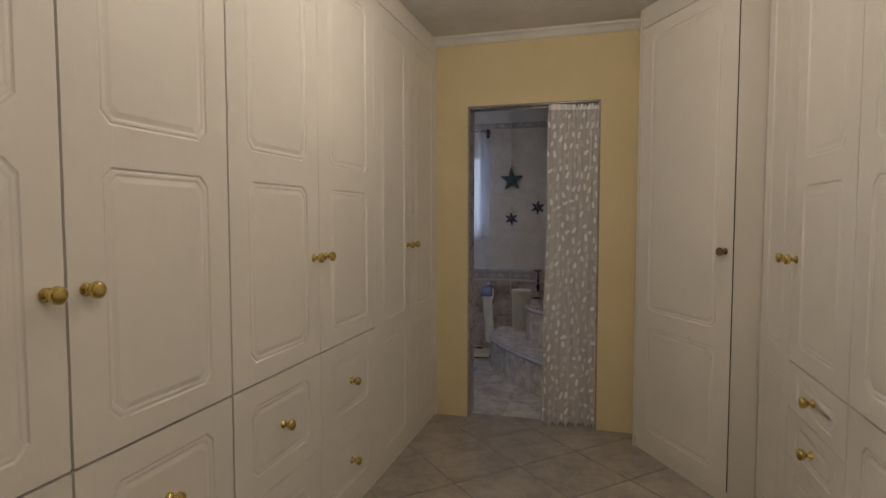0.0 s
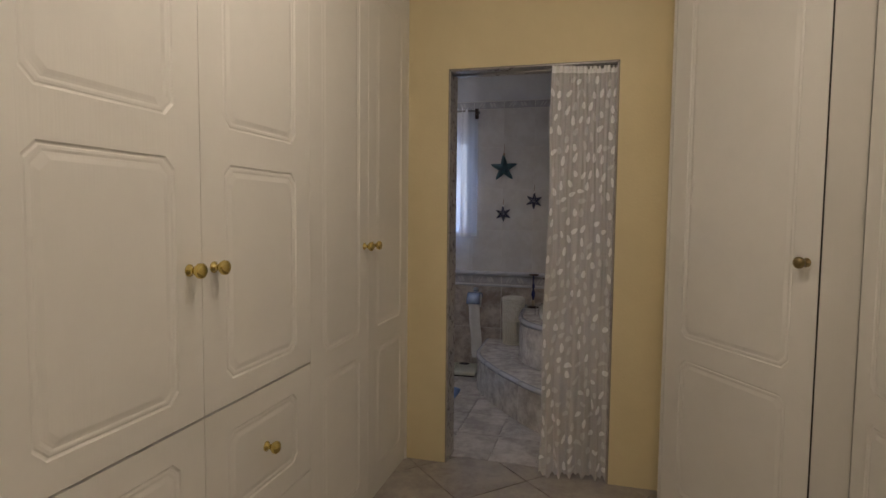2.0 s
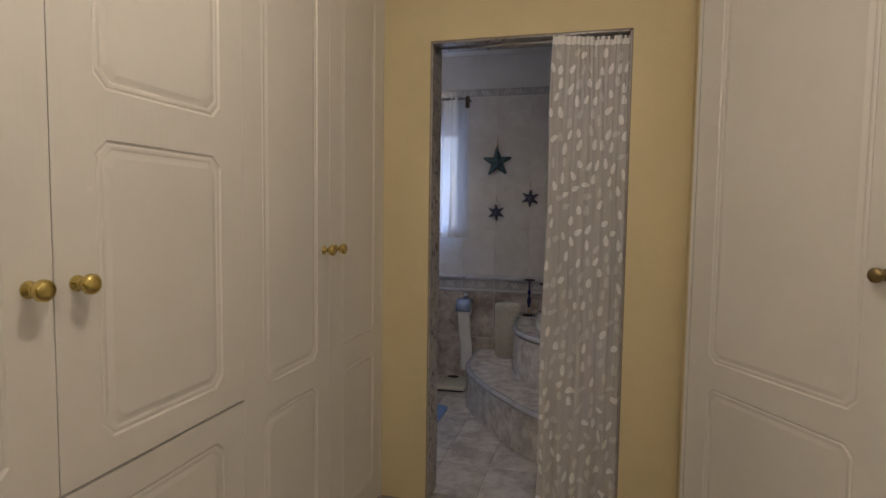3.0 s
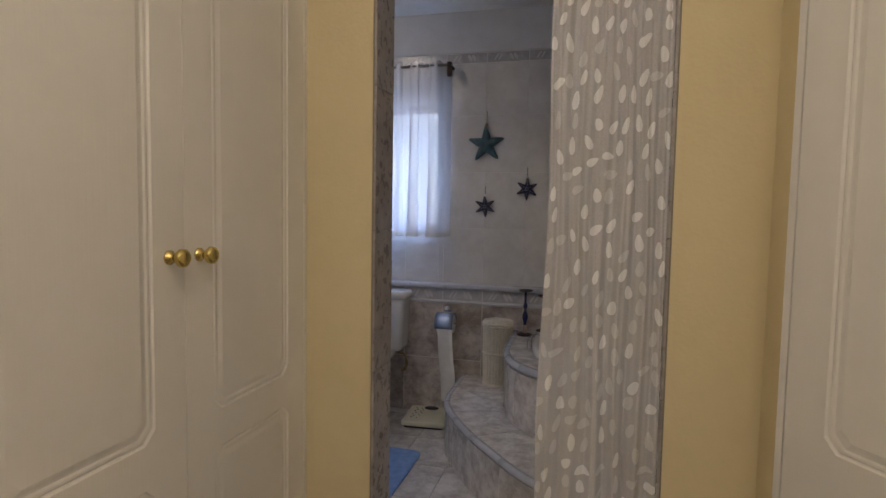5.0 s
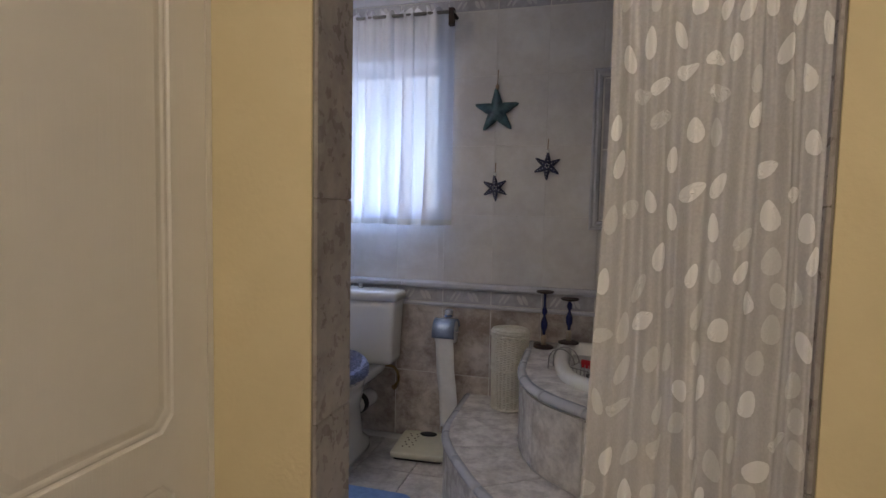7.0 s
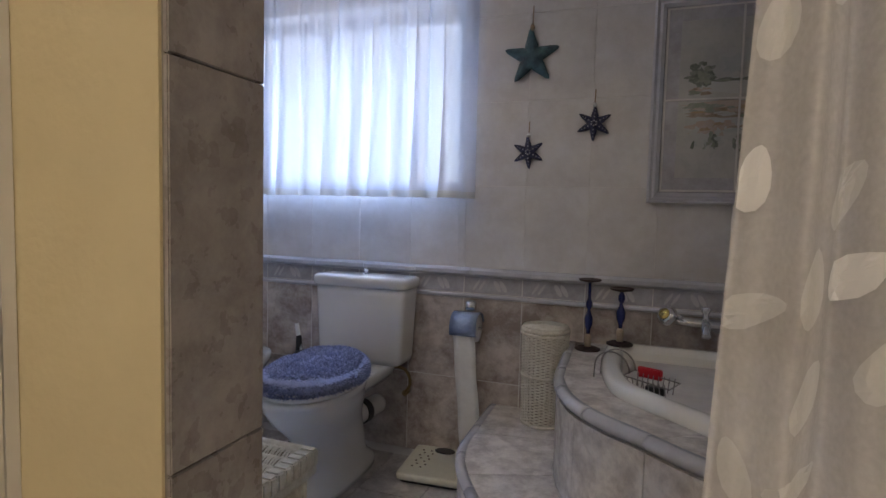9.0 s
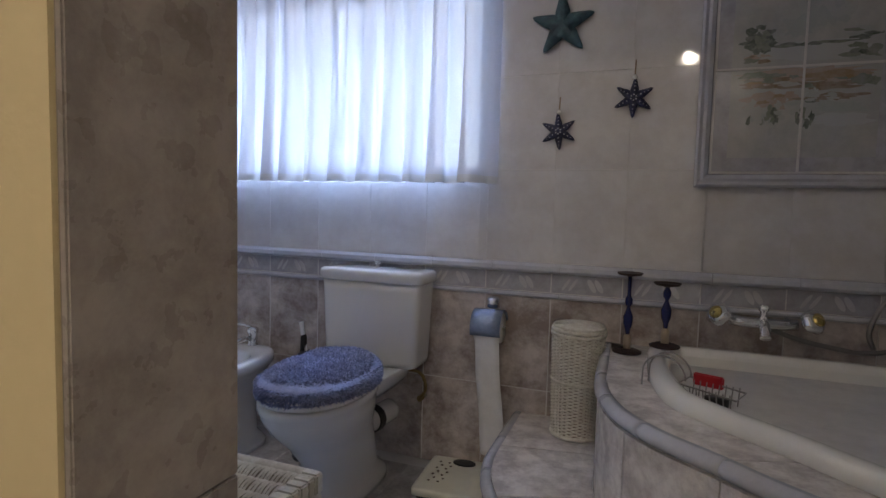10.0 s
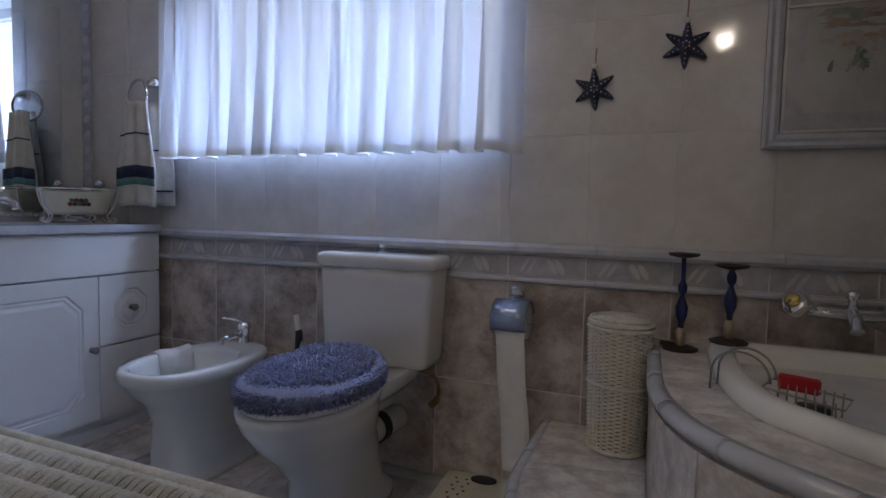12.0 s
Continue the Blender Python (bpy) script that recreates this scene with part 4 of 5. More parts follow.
hm = thing("wicker_hamper", (-0.49, 5.19, STEP_Z), "tall round white wicker basket with woven lid", "basket")
# dark lining: shade between the hamper's strands put into its colour
part("lining", lathe(bmesh.new(), [(0.075, 0.002), (0.083, 0.35), (0.07, 0.352)], 24), WICKER_SHADE, hm, "inner wall coloured dark as shade between the strands", smooth=True)
woven_round(hm, 0.078, 0.086, 0.004, 0.352, 62, 30)
for k in range(26):
    a = 2 * math.pi * (k + 0.5) / 26
    part("stake", tube(bmesh.new(), [(0.078 * math.cos(a), 0.078 * math.sin(a), 0.0), (0.086 * math.cos(a), 0.086 * math.sin(a), 0.352)], 0.0028, 5), WICKER, hm)
for z in (0.006, 0.19, 0.35):
    rr = 0.081 + 0.008 * z / 0.35
    part("band", tube(bmesh.new(), [(rr * math.cos(2 * math.pi * k / 32), rr * math.sin(2 * math.pi * k / 32), z) for k in range(33)], 0.0055, 6), WICKER, hm, smooth=True)
lidpart = part("lid", lathe(bmesh.new(), [(0.088, 0.356), (0.092, 0.36), (0.092, 0.368), (0.088, 0.371), (0.01, 0.374)], 32), WICKER, hm, smooth=True)
for k in range(8):
    rr = 0.010 + 0.0105 * k
    part("coil", tube(bmesh.new(), [(rr * math.cos(2 * math.pi * i / 28), rr * math.sin(2 * math.pi * i / 28), 0.380 - 0.003 * rr / 0.05) for i in range(29)], 0.004, 6), WICKER, lidpart, smooth=True)

# paper holder
tp = thing("toilet_paper_holder", (-0.82, BACK_Y - 0.012, 0.60), "chrome paper holder with blue cover and hanging paper", "paper holder")
part("rosette", lathe(bmesh.new(), [(0.022, 0.055), (0.026, 0.06), (0.026, 0.085), (0.018, 0.094), (0.006, 0.097)], 18, 0.0, -0.02), CHROME, tp, smooth=True)
bm = loft(bmesh.new(), [[(x, -0.062 + 0.056 * math.cos(a), -0.01 + 0.056 * math.sin(a)) for a in [2 * math.pi * k / 24 for k in range(24)]] for x in (-0.048, 0.048)])
part("roll", bm, PAPER, tp, "white paper roll", smooth=True)
cov = [(-0.066 + 0.064 * math.cos(a), -0.008 + 0.064 * math.sin(a)) for a in [radians(205) - radians(190) * k / 14 for k in range(15)]]
bm = loft(bmesh.new(), [[(x, y, z) for y, z in cov] + [(x, -0.066 + (y + 0.066) * 0.95, -0.008 + (z + 0.008) * 0.95) for y, z in reversed(cov)] for x in (-0.056, -0.02, 0.02, 0.056)])
part("cover", bm, BLUE_CLOTH, tp, "shiny pale blue cover", smooth=True)
part("bar", tube(bmesh.new(), [(-0.06, -0.062, -0.01), (0.06, -0.062, -0.01)], 0.006, 10), CHROME, tp, smooth=True)
bm = bmesh.new()
rows = []
for k in range(26):
    z = -0.01 - 0.475 * k / 25
    dx = 0.036 * k / 25 + 0.0015 * math.sin(k * 0.5)
    rows.append([bm.verts.new((x + dx, -0.117 + 0.022 * k / 25 + 0.0015 * math.sin(k * 0.45) + 0.002 * math.sin(x * 60), z)) for x in (-0.045, -0.022, 0.0, 0.022, 0.045)])
for a, b in zip(rows, rows[1:]):
    for i in range(4):
        bm.faces.new((a[i], a[i + 1], b[i + 1], b[i]))
strip = part("paper_strip", bm, PAPER, tp, "long unrolled strip of paper", smooth=True)
strip.modifiers.new("thickness", "SOLIDIFY").thickness = 0.0006
# water valve behind the toilet
vl = thing("water_valve", (-1.10, BACK_Y - 0.012, 0.27), "dull brown metal water valve with curved hose", "valve")
part("body", tube(bmesh.new(), [(0, 0, 0), (0, -0.05, 0)], 0.012, 10), AGED_BRASS, vl, smooth=True)
part("hose", tube(bmesh.new(), smooth_line([(0, -0.05, 0.0), (0.03, -0.06, 0.05), (0.01, -0.07, 0.11), (-0.06, -0.09, 0.13), (-0.12, -0.10, 0.14)]), 0.007, 8), AGED_BRASS, vl, smooth=True)


# starfish on the wall
def star(x, z, r, arms, inner, mat, string, label, tilt=0.0, spots=None):
    """Tapered, softly bent arms with a raised spine that run into a domed middle."""
    s = thing("starfish_ornament", (x, BACK_Y - 0.012, z), label, "wall ornament", "starfish on the wall")
    bm = bmesh.new()
    top = bm.verts.new((0, -0.24 * r, 0))
    foot = bm.verts.new((0, 0.0, 0))
    steps = 7
    valley_top, valley_low, first = [], [], []
    for k in range(arms):
        a = math.pi / 2 + 2 * math.pi * (k + 0.5) / arms + tilt
        valley_top.append(bm.verts.new((r * inner * math.cos(a), -0.05 * r, r * inner * math.sin(a))))
        valley_low.append(bm.verts.new((r * inner * math.cos(a), 0.0, r * inner * math.sin(a))))
    for k in range(arms):
        a = math.pi / 2 + 2 * math.pi * k / arms + tilt
        out, side = Vector((math.cos(a), 0, math.sin(a))), Vector((-math.sin(a), 0, math.cos(a)))
        half = r * inner * math.sin(math.pi / arms)
        start = r * inner * math.cos(math.pi / arms)
        bend = 0.035 * r * math.sin(2.4 * k + 1)
        lt, ll, rt, rl = valley_top[k], valley_low[k], valley_top[k - 1], valley_low[k - 1]
        spine = top
        for j in range(1, steps + 1):
            f = j / steps
            w = half * (1 - f) ** 0.82 * (1 - 0.10 * math.sin(math.pi * f)) + 0.035 * r
            mid = out * (start + (r - start) * f) + side * bend * f * f
            if j == steps:
                w = 0.012 * r
            up = Vector((0, -0.2 * r * (1 - 0.75 * f), 0))
            n = [bm.verts.new(p) for p in (mid + side * w + Vector((0, -0.05 * r, 0)), mid + side * w * 0.96, mid - side * w + Vector((0, -0.05 * r, 0)), mid - side * w * 0.96, mid + up)]
            for q in ((lt, spine, n[4], n[0]), (spine, rt, n[2], n[4]), (ll, lt, n[0], n[1]), (rt, rl, n[3], n[2]), (rl, ll, n[1], n[3])):
                bm.faces.new(q)
            if j == 1:
                bm.faces.new((foot, ll, rl))
            lt, ll, rt, rl, spine = n[0], n[1], n[2], n[3], n[4]
        bm.faces.new((lt, spine, rt, rl, ll))
    bmesh.ops.recalc_face_normals(bm, faces=bm.faces)
    part("star", bm, mat, s, smooth=True)
    part("string", tube(bmesh.new(), [(0, -0.004, r * 0.95), (0.002, -0.004, r + string)], 0.0022, 6), STRING, s)
    part("bead", lathe(bmesh.new(), [(0.003, r * 0.9), (0.009, r * 0.98), (0.009, r * 1.05), (0.003, r * 1.14)], 12, 0, -0.008), STRING if arms == 5 else CERAMIC, s, smooth=True)
    if spots:
        bm = bmesh.new()
        for k in range(arms):
            a = math.pi / 2 + 2 * math.pi * k / arms + tilt
            for f, d in ((0.14, 0.225), (0.36, 0.17), (0.56, 0.125), (0.74, 0.085)):
                ball = bmesh.ops.create_icosphere(bm, subdivisions=1, radius=0.042 * r * (1.25 - 0.6 * f))
                bmesh.ops.translate(bm, verts=ball["verts"], vec=(r * f * math.cos(a), -r * d, r * f * math.sin(a)))
        tagged(part("dots", bm, spots, s, "rows of pale raised dots", smooth=True), kind="stuff")


star(-0.605, 1.678, 0.112, 5, 0.40, TEAL, 0.085, "large teal starfish hung on a string", 0.03)
star(-0.605, 1.306, 0.066, 6, 0.40, NAVY, 0.055, "small dark navy six-armed starfish on a string", 0.05, BLUE_TRIM)
star(-0.355, 1.413, 0.068, 6, 0.40, NAVY, 0.060, "small dark navy six-armed starfish on a string", -0.06, BLUE_TRIM)

# tile picture
pf = thing("tile_picture", (0.139, BACK_Y - 0.010, 1.487), "framed four-tile picture of a painted river landscape", "tile picture")
PW, PH = 0.293, 0.373
prof = [(0.0, 0.0), (0.0, -0.012), (0.008, -0.018), (0.018, -0.011), (0.027, -0.016), (0.040, -0.009), (0.042, 0.0)]
for ax0, az0, ax1, az1 in ((-1, -1, 1, -1), (1, -1, 1, 1), (1, 1, -1, 1), (-1, 1, -1, -1)):
    bm = bmesh.new()
    loft(bm, [[(sx * (PW - d), y, sz * (PH - d)) for d, y in prof] for sx, sz in ((ax0, az0), (ax1, az1))])
    part("frame", bm, BLUE_TRIM, pf, "grey-blue ceramic frame moulding")
bm = bmesh.new()
box(bm, -PW + 0.043, PW - 0.043, -0.007, 0.0, -PH + 0.043, PH - 0.043)
part("grout", bm, PALE_GROUT, pf, "white grout between the tiles")
for sx in (-1, 1):
    for sz in (-1, 1):
        x0, x1 = sorted((sx * 0.0035, sx * (PW - 0.050)))
        z0, z1 = sorted((sz * 0.0035, sz * (PH - 0.050)))
        bm = bmesh.new()
        box(bm, x0, x1, -0.0082, -0.006, z0, z1)
        part("tile", bm, PICTURE_SKY, pf)
        # marbled grey band along the outer sides
        bm = bmesh.new()
        xa, xb = sorted((sx * (PW - 0.051), sx * (PW - 0.093)))
        za, zb = sorted((sz * (PH - 0.051), sz * (PH - 0.093)))
        box(bm, xa, xb, -0.0090, -0.0083, z0 + 0.001, z1 - 0.001)
        part("band", bm, BORDER_TILE, pf)
        bm = bmesh.new()
        box(bm, min(sx * 0.0045, sx * (PW - 0.0935)), max(sx * 0.0045, sx * (PW - 0.0935)), -0.0090, -0.0083, za, zb)
        part("band", bm, BORDER_TILE, pf)
# grout lines of the cross, flush with the glaze
bm = bmesh.new()
box(bm, -0.0032, 0.0032, -0.0135, -0.0071, -PH + 0.047, PH - 0.047)
box(bm, -PW + 0.047, -0.0033, -0.0135, -0.0071, -0.0032, 0.0032)
box(bm, 0.0033, PW - 0.047, -0.0135, -0.0071, -0.0032, 0.0032)
part("grout_line", bm, PALE_GROUT, pf)
PAINT = {"sage": (0.20, 0.23, 0.18), "ochre": (0.33, 0.24, 0.14), "water": (0.47, 0.49, 0.50), "leaf": (0.10, 0.125, 0.10), "blush": (0.42, 0.33, 0.27), "mist": (0.38, 0.405, 0.40), "haze": (0.43, 0.44, 0.43), "earth": (0.24, 0.18, 0.12)}
PAINT = {k: material("glaze_" + k, c, 0.22, 0, tuple(0.6 * a + 0.4 * 0.46 for a in c), 28, 0.0, 60) for k, c in PAINT.items()}
random.seed(11)
layer = [0]


def dab(cx, cz, w, h, colour, ragged=0.35, n=26):
    """A brush patch with a ragged outline, each one a breath above the last."""
    bm = bmesh.new()
    layer[0] += 1
    vs = []
    for k in range(n):
        a = 2 * math.pi * k / n
        f = 1 + ragged * random.uniform(-1, 0.6)
        x = max(-0.197, min(0.197, cx + w * f * math.cos(a)))
        z = max(-0.275, min(0.275, cz + h * f * math.sin(a)))
        vs.append(bm.verts.new((x, -0.0092 - 0.000022 * layer[0], z)))
    bm.faces.new(vs)
    part("painted_patch", bm, PAINT[colour], pf)


def strokes(count, cx, cz, sx, sz, w, h, colours, ragged=0.5):
    """Many small brush marks strewn round one spot."""
    for _ in range(count):
        dab(random.gauss(cx, sx), random.gauss(cz, sz), w * random.uniform(0.6, 1.4), h * random.uniform(0.6, 1.4), random.choice(colours), ragged, 12)


# far trees in mist, the river and its banks, the round tree, the meadow and the near flowers
dab(0.03, 0.15, 0.10, 0.055, "haze", 0.3)
dab(0.06, 0.17, 0.06, 0.05, "mist", 0.4)
dab(-0.02, 0.12, 0.05, 0.035, "mist", 0.4)
strokes(6, 0.05, 0.14, 0.04, 0.03, 0.03, 0.025, ("mist", "haze"))
dab(0.03, 0.045, 0.17, 0.03, "water", 0.2)
strokes(9, 0.05, 0.066, 0.07, 0.004, 0.030, 0.005, ("leaf", "sage"))
strokes(6, 0.16, 0.085, 0.02, 0.010, 0.022, 0.006, ("leaf", "sage"))
strokes(10, 0.15, 0.03, 0.025, 0.010, 0.026, 0.009, ("sage", "leaf", "mist"))
dab(-0.125, 0.075, 0.040, 0.036, "leaf", 0.35)
strokes(16, -0.125, 0.080, 0.018, 0.016, 0.014, 0.011, ("leaf", "sage"))
strokes(5, -0.155, 0.075, 0.012, 0.006, 0.014, 0.004, ("leaf",))
strokes(6, -0.135, 0.025, 0.020, 0.008, 0.016, 0.006, ("earth", "blush", "sage"))
dab(0.0, -0.025, 0.19, 0.022, "blush", 0.3)
dab(-0.11, -0.03, 0.07, 0.018, "sage", 0.4)
dab(-0.12, -0.055, 0.06, 0.010, "earth", 0.4)
dab(0.09, -0.035, 0.09, 0.020, "ochre", 0.4)
dab(0.05, -0.06, 0.10, 0.014, "earth", 0.5)
dab(0.16, -0.05, 0.04, 0.018, "sage", 0.4)
strokes(14, 0.0, -0.045, 0.10, 0.014, 0.024, 0.006, ("ochre", "blush", "earth", "sage"))
dab(-0.10, -0.10, 0.08, 0.03, "blush", 0.4)
strokes(12, -0.08, -0.095, 0.05, 0.020, 0.018, 0.008, ("haze", "ochre", "blush", "water"))
dab(0.08, -0.095, 0.085, 0.014, "earth", 0.5)
strokes(10, 0.05, -0.10, 0.05, 0.010, 0.022, 0.006, ("mist", "earth", "leaf", "haze"))
dab(0.10, -0.13, 0.08, 0.018, "mist", 0.4)
dab(0.10, -0.165, 0.09, 0.02, "water", 0.3)
strokes(24, -0.09, -0.145, 0.040, 0.022, 0.010, 0.014, ("leaf", "sage", "mist", "haze"))
strokes(8, 0.0, -0.15, 0.012, 0.020, 0.007, 0.014, ("sage", "leaf"))
strokes(10, 0.02, -0.085, 0.015, 0.006, 0.006, 0.005, ("water", "haze"))

# ---- window curtain ----
vc = thing("window_curtain", (0, 0, 0), "white gathered voile curtain on a rod over the window", "curtain")
CX0, CX1, CZ0, CZ1 = -2.308, -0.83, 1.117, 2.155


def voile(x, z):
    f = (x - CX0) / (CX1 - CX0)
    down = (CZ1 - z) / (CZ1 - CZ0)
    amp = 0.010 + 0.046 * down * down
    near = max(0.0, f - 0.95) / 0.05
    y = 5.218 + 0.083 * near + amp * (1 - 0.8 * near) * math.sin(f * 2 * math.pi * 13.5 + 0.9 * math.sin(f * 17) + 0.25 * math.sin(3 * z)) + 0.006 * math.sin(f * 2 * math.pi * 37 + 1.2 * z)
    sway = f * 2 * math.pi * 13.5 + 0.9 * math.sin(f * 17) + 0.25 * math.sin(3 * z)
    return Vector((x + 0.006 * math.sin(f * 40) - (0.005 + 0.007 * down) * (1 + 0.8 * math.sin(f * 23)) * (1 - near) * (1 - max(0.0, 0.04 - f) / 0.04) * math.sin(2 * sway), y, z))


bm = bmesh.new()
nx, nz = 220, 14
hang = [CZ1 + (CZ0 + 0.028 - CZ1) * j / nz for j in range(nz + 1)]
grid = [[bm.verts.new(voile(CX0 + (CX1 - CX0) * i / nx, z + (0.012 * math.sin(i * 0.9) if j == 0 else 0))) for i in range(nx + 1)] for j, z in enumerate(hang)]
for a, b in zip(grid, grid[1:]):
    for i in range(nx):
        bm.faces.new((a[i], a[i + 1], b[i + 1], b[i]))
part("cloth", bm, SHEER_WINDOW, vc, smooth=True)
bm = bmesh.new()
grid = [[bm.verts.new(voile(CX0 + (CX1 - CX0) * i / nx, z)) for i in range(nx + 1)] for z in (CZ0 + 0.028, CZ0 + 0.014, CZ0)]
for a, b in zip(grid, grid[1:]):
    for i in range(nx):
        bm.faces.new((a[i], a[i + 1], b[i + 1], b[i]))
part("hem", bm, HEM_CLOTH, vc, "thicker double hem", smooth=True)
rod = thing("curtain_rod", (0, 0, 0), "thin dark curtain rod on wall brackets", "curtain rod")
part("pole", tube(bmesh.new(), [(CX0 - 0.02, 5.218, 2.135), (CX1 + 0.03, 5.218, 2.135)], 0.008, 10), PEWTER, rod, smooth=True)
for x in (CX0 - 0.01, CX1 + 0.012):
    bm = tube(bmesh.new(), [(x, BACK_Y - 0.008, 2.135), (x, 5.218, 2.135)], 0.009, 10)
    box(bm, x - 0.012, x + 0.012, 5.203, 5.233, 2.07, 2.15)
    part("bracket", bm, IRON, rod)

# ---- vanity and what stands round it ----
VX, VY0, VY1 = -2.41, 3.80, 5.298
van = thing("vanity_unit", (VX, VY1, 0), "white lacquered vanity unit with moulded doors and drawers", "vanity", turn=90)
VL = VY1 - VY0
depth_v = VX - BATH_LEFT - 0.006
bm = bmesh.new()
box(bm, -VL, 0, 0.021, depth_v, 0.045, 0.812)
part("body", bm, VANITY_PAINT, van)
bm = bmesh.new()
box(bm, -VL, 0, 0.02, 0.05, 0.0, 0.045)
part("plinth", bm, VANITY_PAINT, van)
bm = bmesh.new()
box(bm, -VL, 0, 0.0, 0.02, 0.652, 0.812)
part("apron", bm, VANITY_PAINT, van, bevel=0.002)
for u0, u1, z0, z1, kind in ((-0.274, -0.002, 0.372, 0.646, "drawer"), (-0.274, -0.002, 0.082, 0.366, "drawer"), (-0.78, -0.279, 0.082, 0.646, "door"), (-1.29, -0.785, 0.082, 0.646, "door")):
    m = 0.06
    bm = moulded_front(u1 - u0, z1 - z0, [(m, u1 - u0 - m, m, z1 - z0 - m)], 0.02, 0.07 if kind == "drawer" else 0.06, 0.007)
    bmesh.ops.translate(bm, verts=bm.verts, vec=(u0, 0, z0))
    fr = part(kind, bm, VANITY_PAINT, van)
    knob(fr, (u0 + u1) / 2 if kind == "drawer" else u1 - 0.03, (z0 + z1) / 2 if kind == "drawer" else 0.365, PEWTER, 0.85, "dull pewter knob")
top = thing("vanity_worktop", (0, 0, 0.8125), "pale grey marbled worktop on the vanity", "worktop")
bm = bmesh.new()
box(bm, BATH_LEFT + 0.003, VX + 0.015, VY0, VY1 + 0.006, 0, 0.034)
part("slab", bm, BLUE_TRIM, top, bevel=0.006)
bt = thing("basin_tap", (-2.70, 4.79, 0.8465), "chrome basin mixer tap on the worktop", "tap")
part("body", lathe(bmesh.new(), [(0.026, 0), (0.026, 0.01), (0.020, 0.016), (0.019, 0.08), (0.012, 0.092)], 18), CHROME, bt, smooth=True)
part("spout", tube(bmesh.new(), smooth_line([(0, 0, 0.05), (0.06, 0.02, 0.085), (0.11, 0.04, 0.075), (0.12, 0.042, 0.055)]), 0.012, 12), CHROME, bt, smooth=True)
part("lever", tube(bmesh.new(), [(0, 0, 0.085), (0.03, 0.02, 0.115), (0.07, 0.04, 0.13)], 0.008, 10), CHROME, bt, smooth=True)
# trough of soaps
pl = thing("soap_trough", (-2.655, 5.115, 0.8465), "cream ceramic trough with painted roses on a white wire stand", "trough", turn=62)
bm = loft(bmesh.new(), [ring_loop(0, 0, a, b, z, 1, 36, 4) for a, b, z in ((0.085, 0.036, 0.034), (0.105, 0.046, 0.05), (0.128, 0.056, 0.125), (0.136, 0.060, 0.134), (0.124, 0.052, 0.132), (0.09, 0.036, 0.06))])
part("trough", bm, CREAM, pl, smooth=True)
bm = tube(bmesh.new(), [Vector(p) for p in ring_loop(0, 0, 0.141, 0.065, 0.140, 1, 36, 4)] + [Vector(ring_loop(0, 0, 0.141, 0.065, 0.140, 1, 36, 4)[0])], 0.003, 6)
part("rim_wire", bm, FRAME_WHITE, pl, smooth=True)
for side in (-1, 1):
    for sx in (-1, 1):
        bm = tube(bmesh.new(), smooth_line([(0.0, side * 0.062, 0.026), (sx * 0.03, side * 0.064, 0.010), (sx * 0.052, side * 0.064, 0.022), (sx * 0.040, side * 0.064, 0.034), (sx * 0.032, side * 0.064, 0.024)]), 0.0028, 6)
        part("scroll", bm, FRAME_WHITE, pl, smooth=True)
        bm = tube(bmesh.new(), smooth_line([(sx * 0.136, side * 0.060, 0.138), (sx * 0.122, side * 0.060, 0.075), (sx * 0.095, side * 0.062, 0.03), (sx * 0.11, side * 0.063, 0.004), (sx * 0.128, side * 0.063, 0.012), (sx * 0.118, side * 0.063, 0.024)]), 0.0032, 6)
        part("wire_leg", bm, FRAME_WHITE, pl, smooth=True)
SOAP_RED = material("dark_red_soap", (0.22, 0.05, 0.045), 0.5)
SOAP_GREEN = material("leaf_green_soap", (0.10, 0.20, 0.08), 0.5)
for k in range(7):
    bm = loft(bmesh.new(), [ring_loop(-0.098 + 0.0325 * k, 0.008 * (-1) ** k, a, a * 0.8, z, 1, 16, 2.4) for a, z in ((0.006, 0.118), (0.018, 0.124), (0.021, 0.136), (0.014, 0.147), (0.004, 0.150))])
    part("soap", bm, (SOAP_GREEN, SOAP_RED, SOAP_RED, SOAP_GREEN, CREAM, SOAP_GREEN, CREAM)[k], pl, smooth=True)
for k in range(9):
    bm = lathe(bmesh.new(), [(0.002, -0.0015), (0.009, 0.0), (0.002, 0.0015)], 10)
    bmesh.ops.transform(bm, matrix=pose(-0.034 + 0.016 * (k % 5) + 0.006 * (k // 5), -0.0535 - 0.003 * (k // 5), 0.078 + 0.015 * (k // 5), 84), verts=bm.verts)
    part("painted_flower", bm, (SOAP_RED, TEAK, SOAP_GREEN)[k % 3], pl)
# glass jar with stopper behind the trough
jar = thing("glass_jar", (-2.70, 5.245, 0.8465), "small clear jar with a round stopper on the worktop", "jar")
part("body", lathe(bmesh.new(), [(0.030, 0.0), (0.036, 0.006), (0.037, 0.10), (0.026, 0.125), (0.017, 0.135), (0.017, 0.148)], 20), GLASS, jar, smooth=True)
part("stopper", lathe(bmesh.new(), [(0.015, 0.149), (0.021, 0.156), (0.023, 0.170), (0.015, 0.185), (0.004, 0.189)], 18), CHROME, jar, "round metal stopper", smooth=True)
# mirror and strip
mr = thing("wall_mirror", (BATH_LEFT + 0.008, 0, 0), "large frameless mirror above the vanity", "mirror")
bm = bmesh.new()
box(bm, 0.0, 0.006, 3.9, 5.262, 0.87, 2.05)
part("glass", bm, MIRROR, mr)
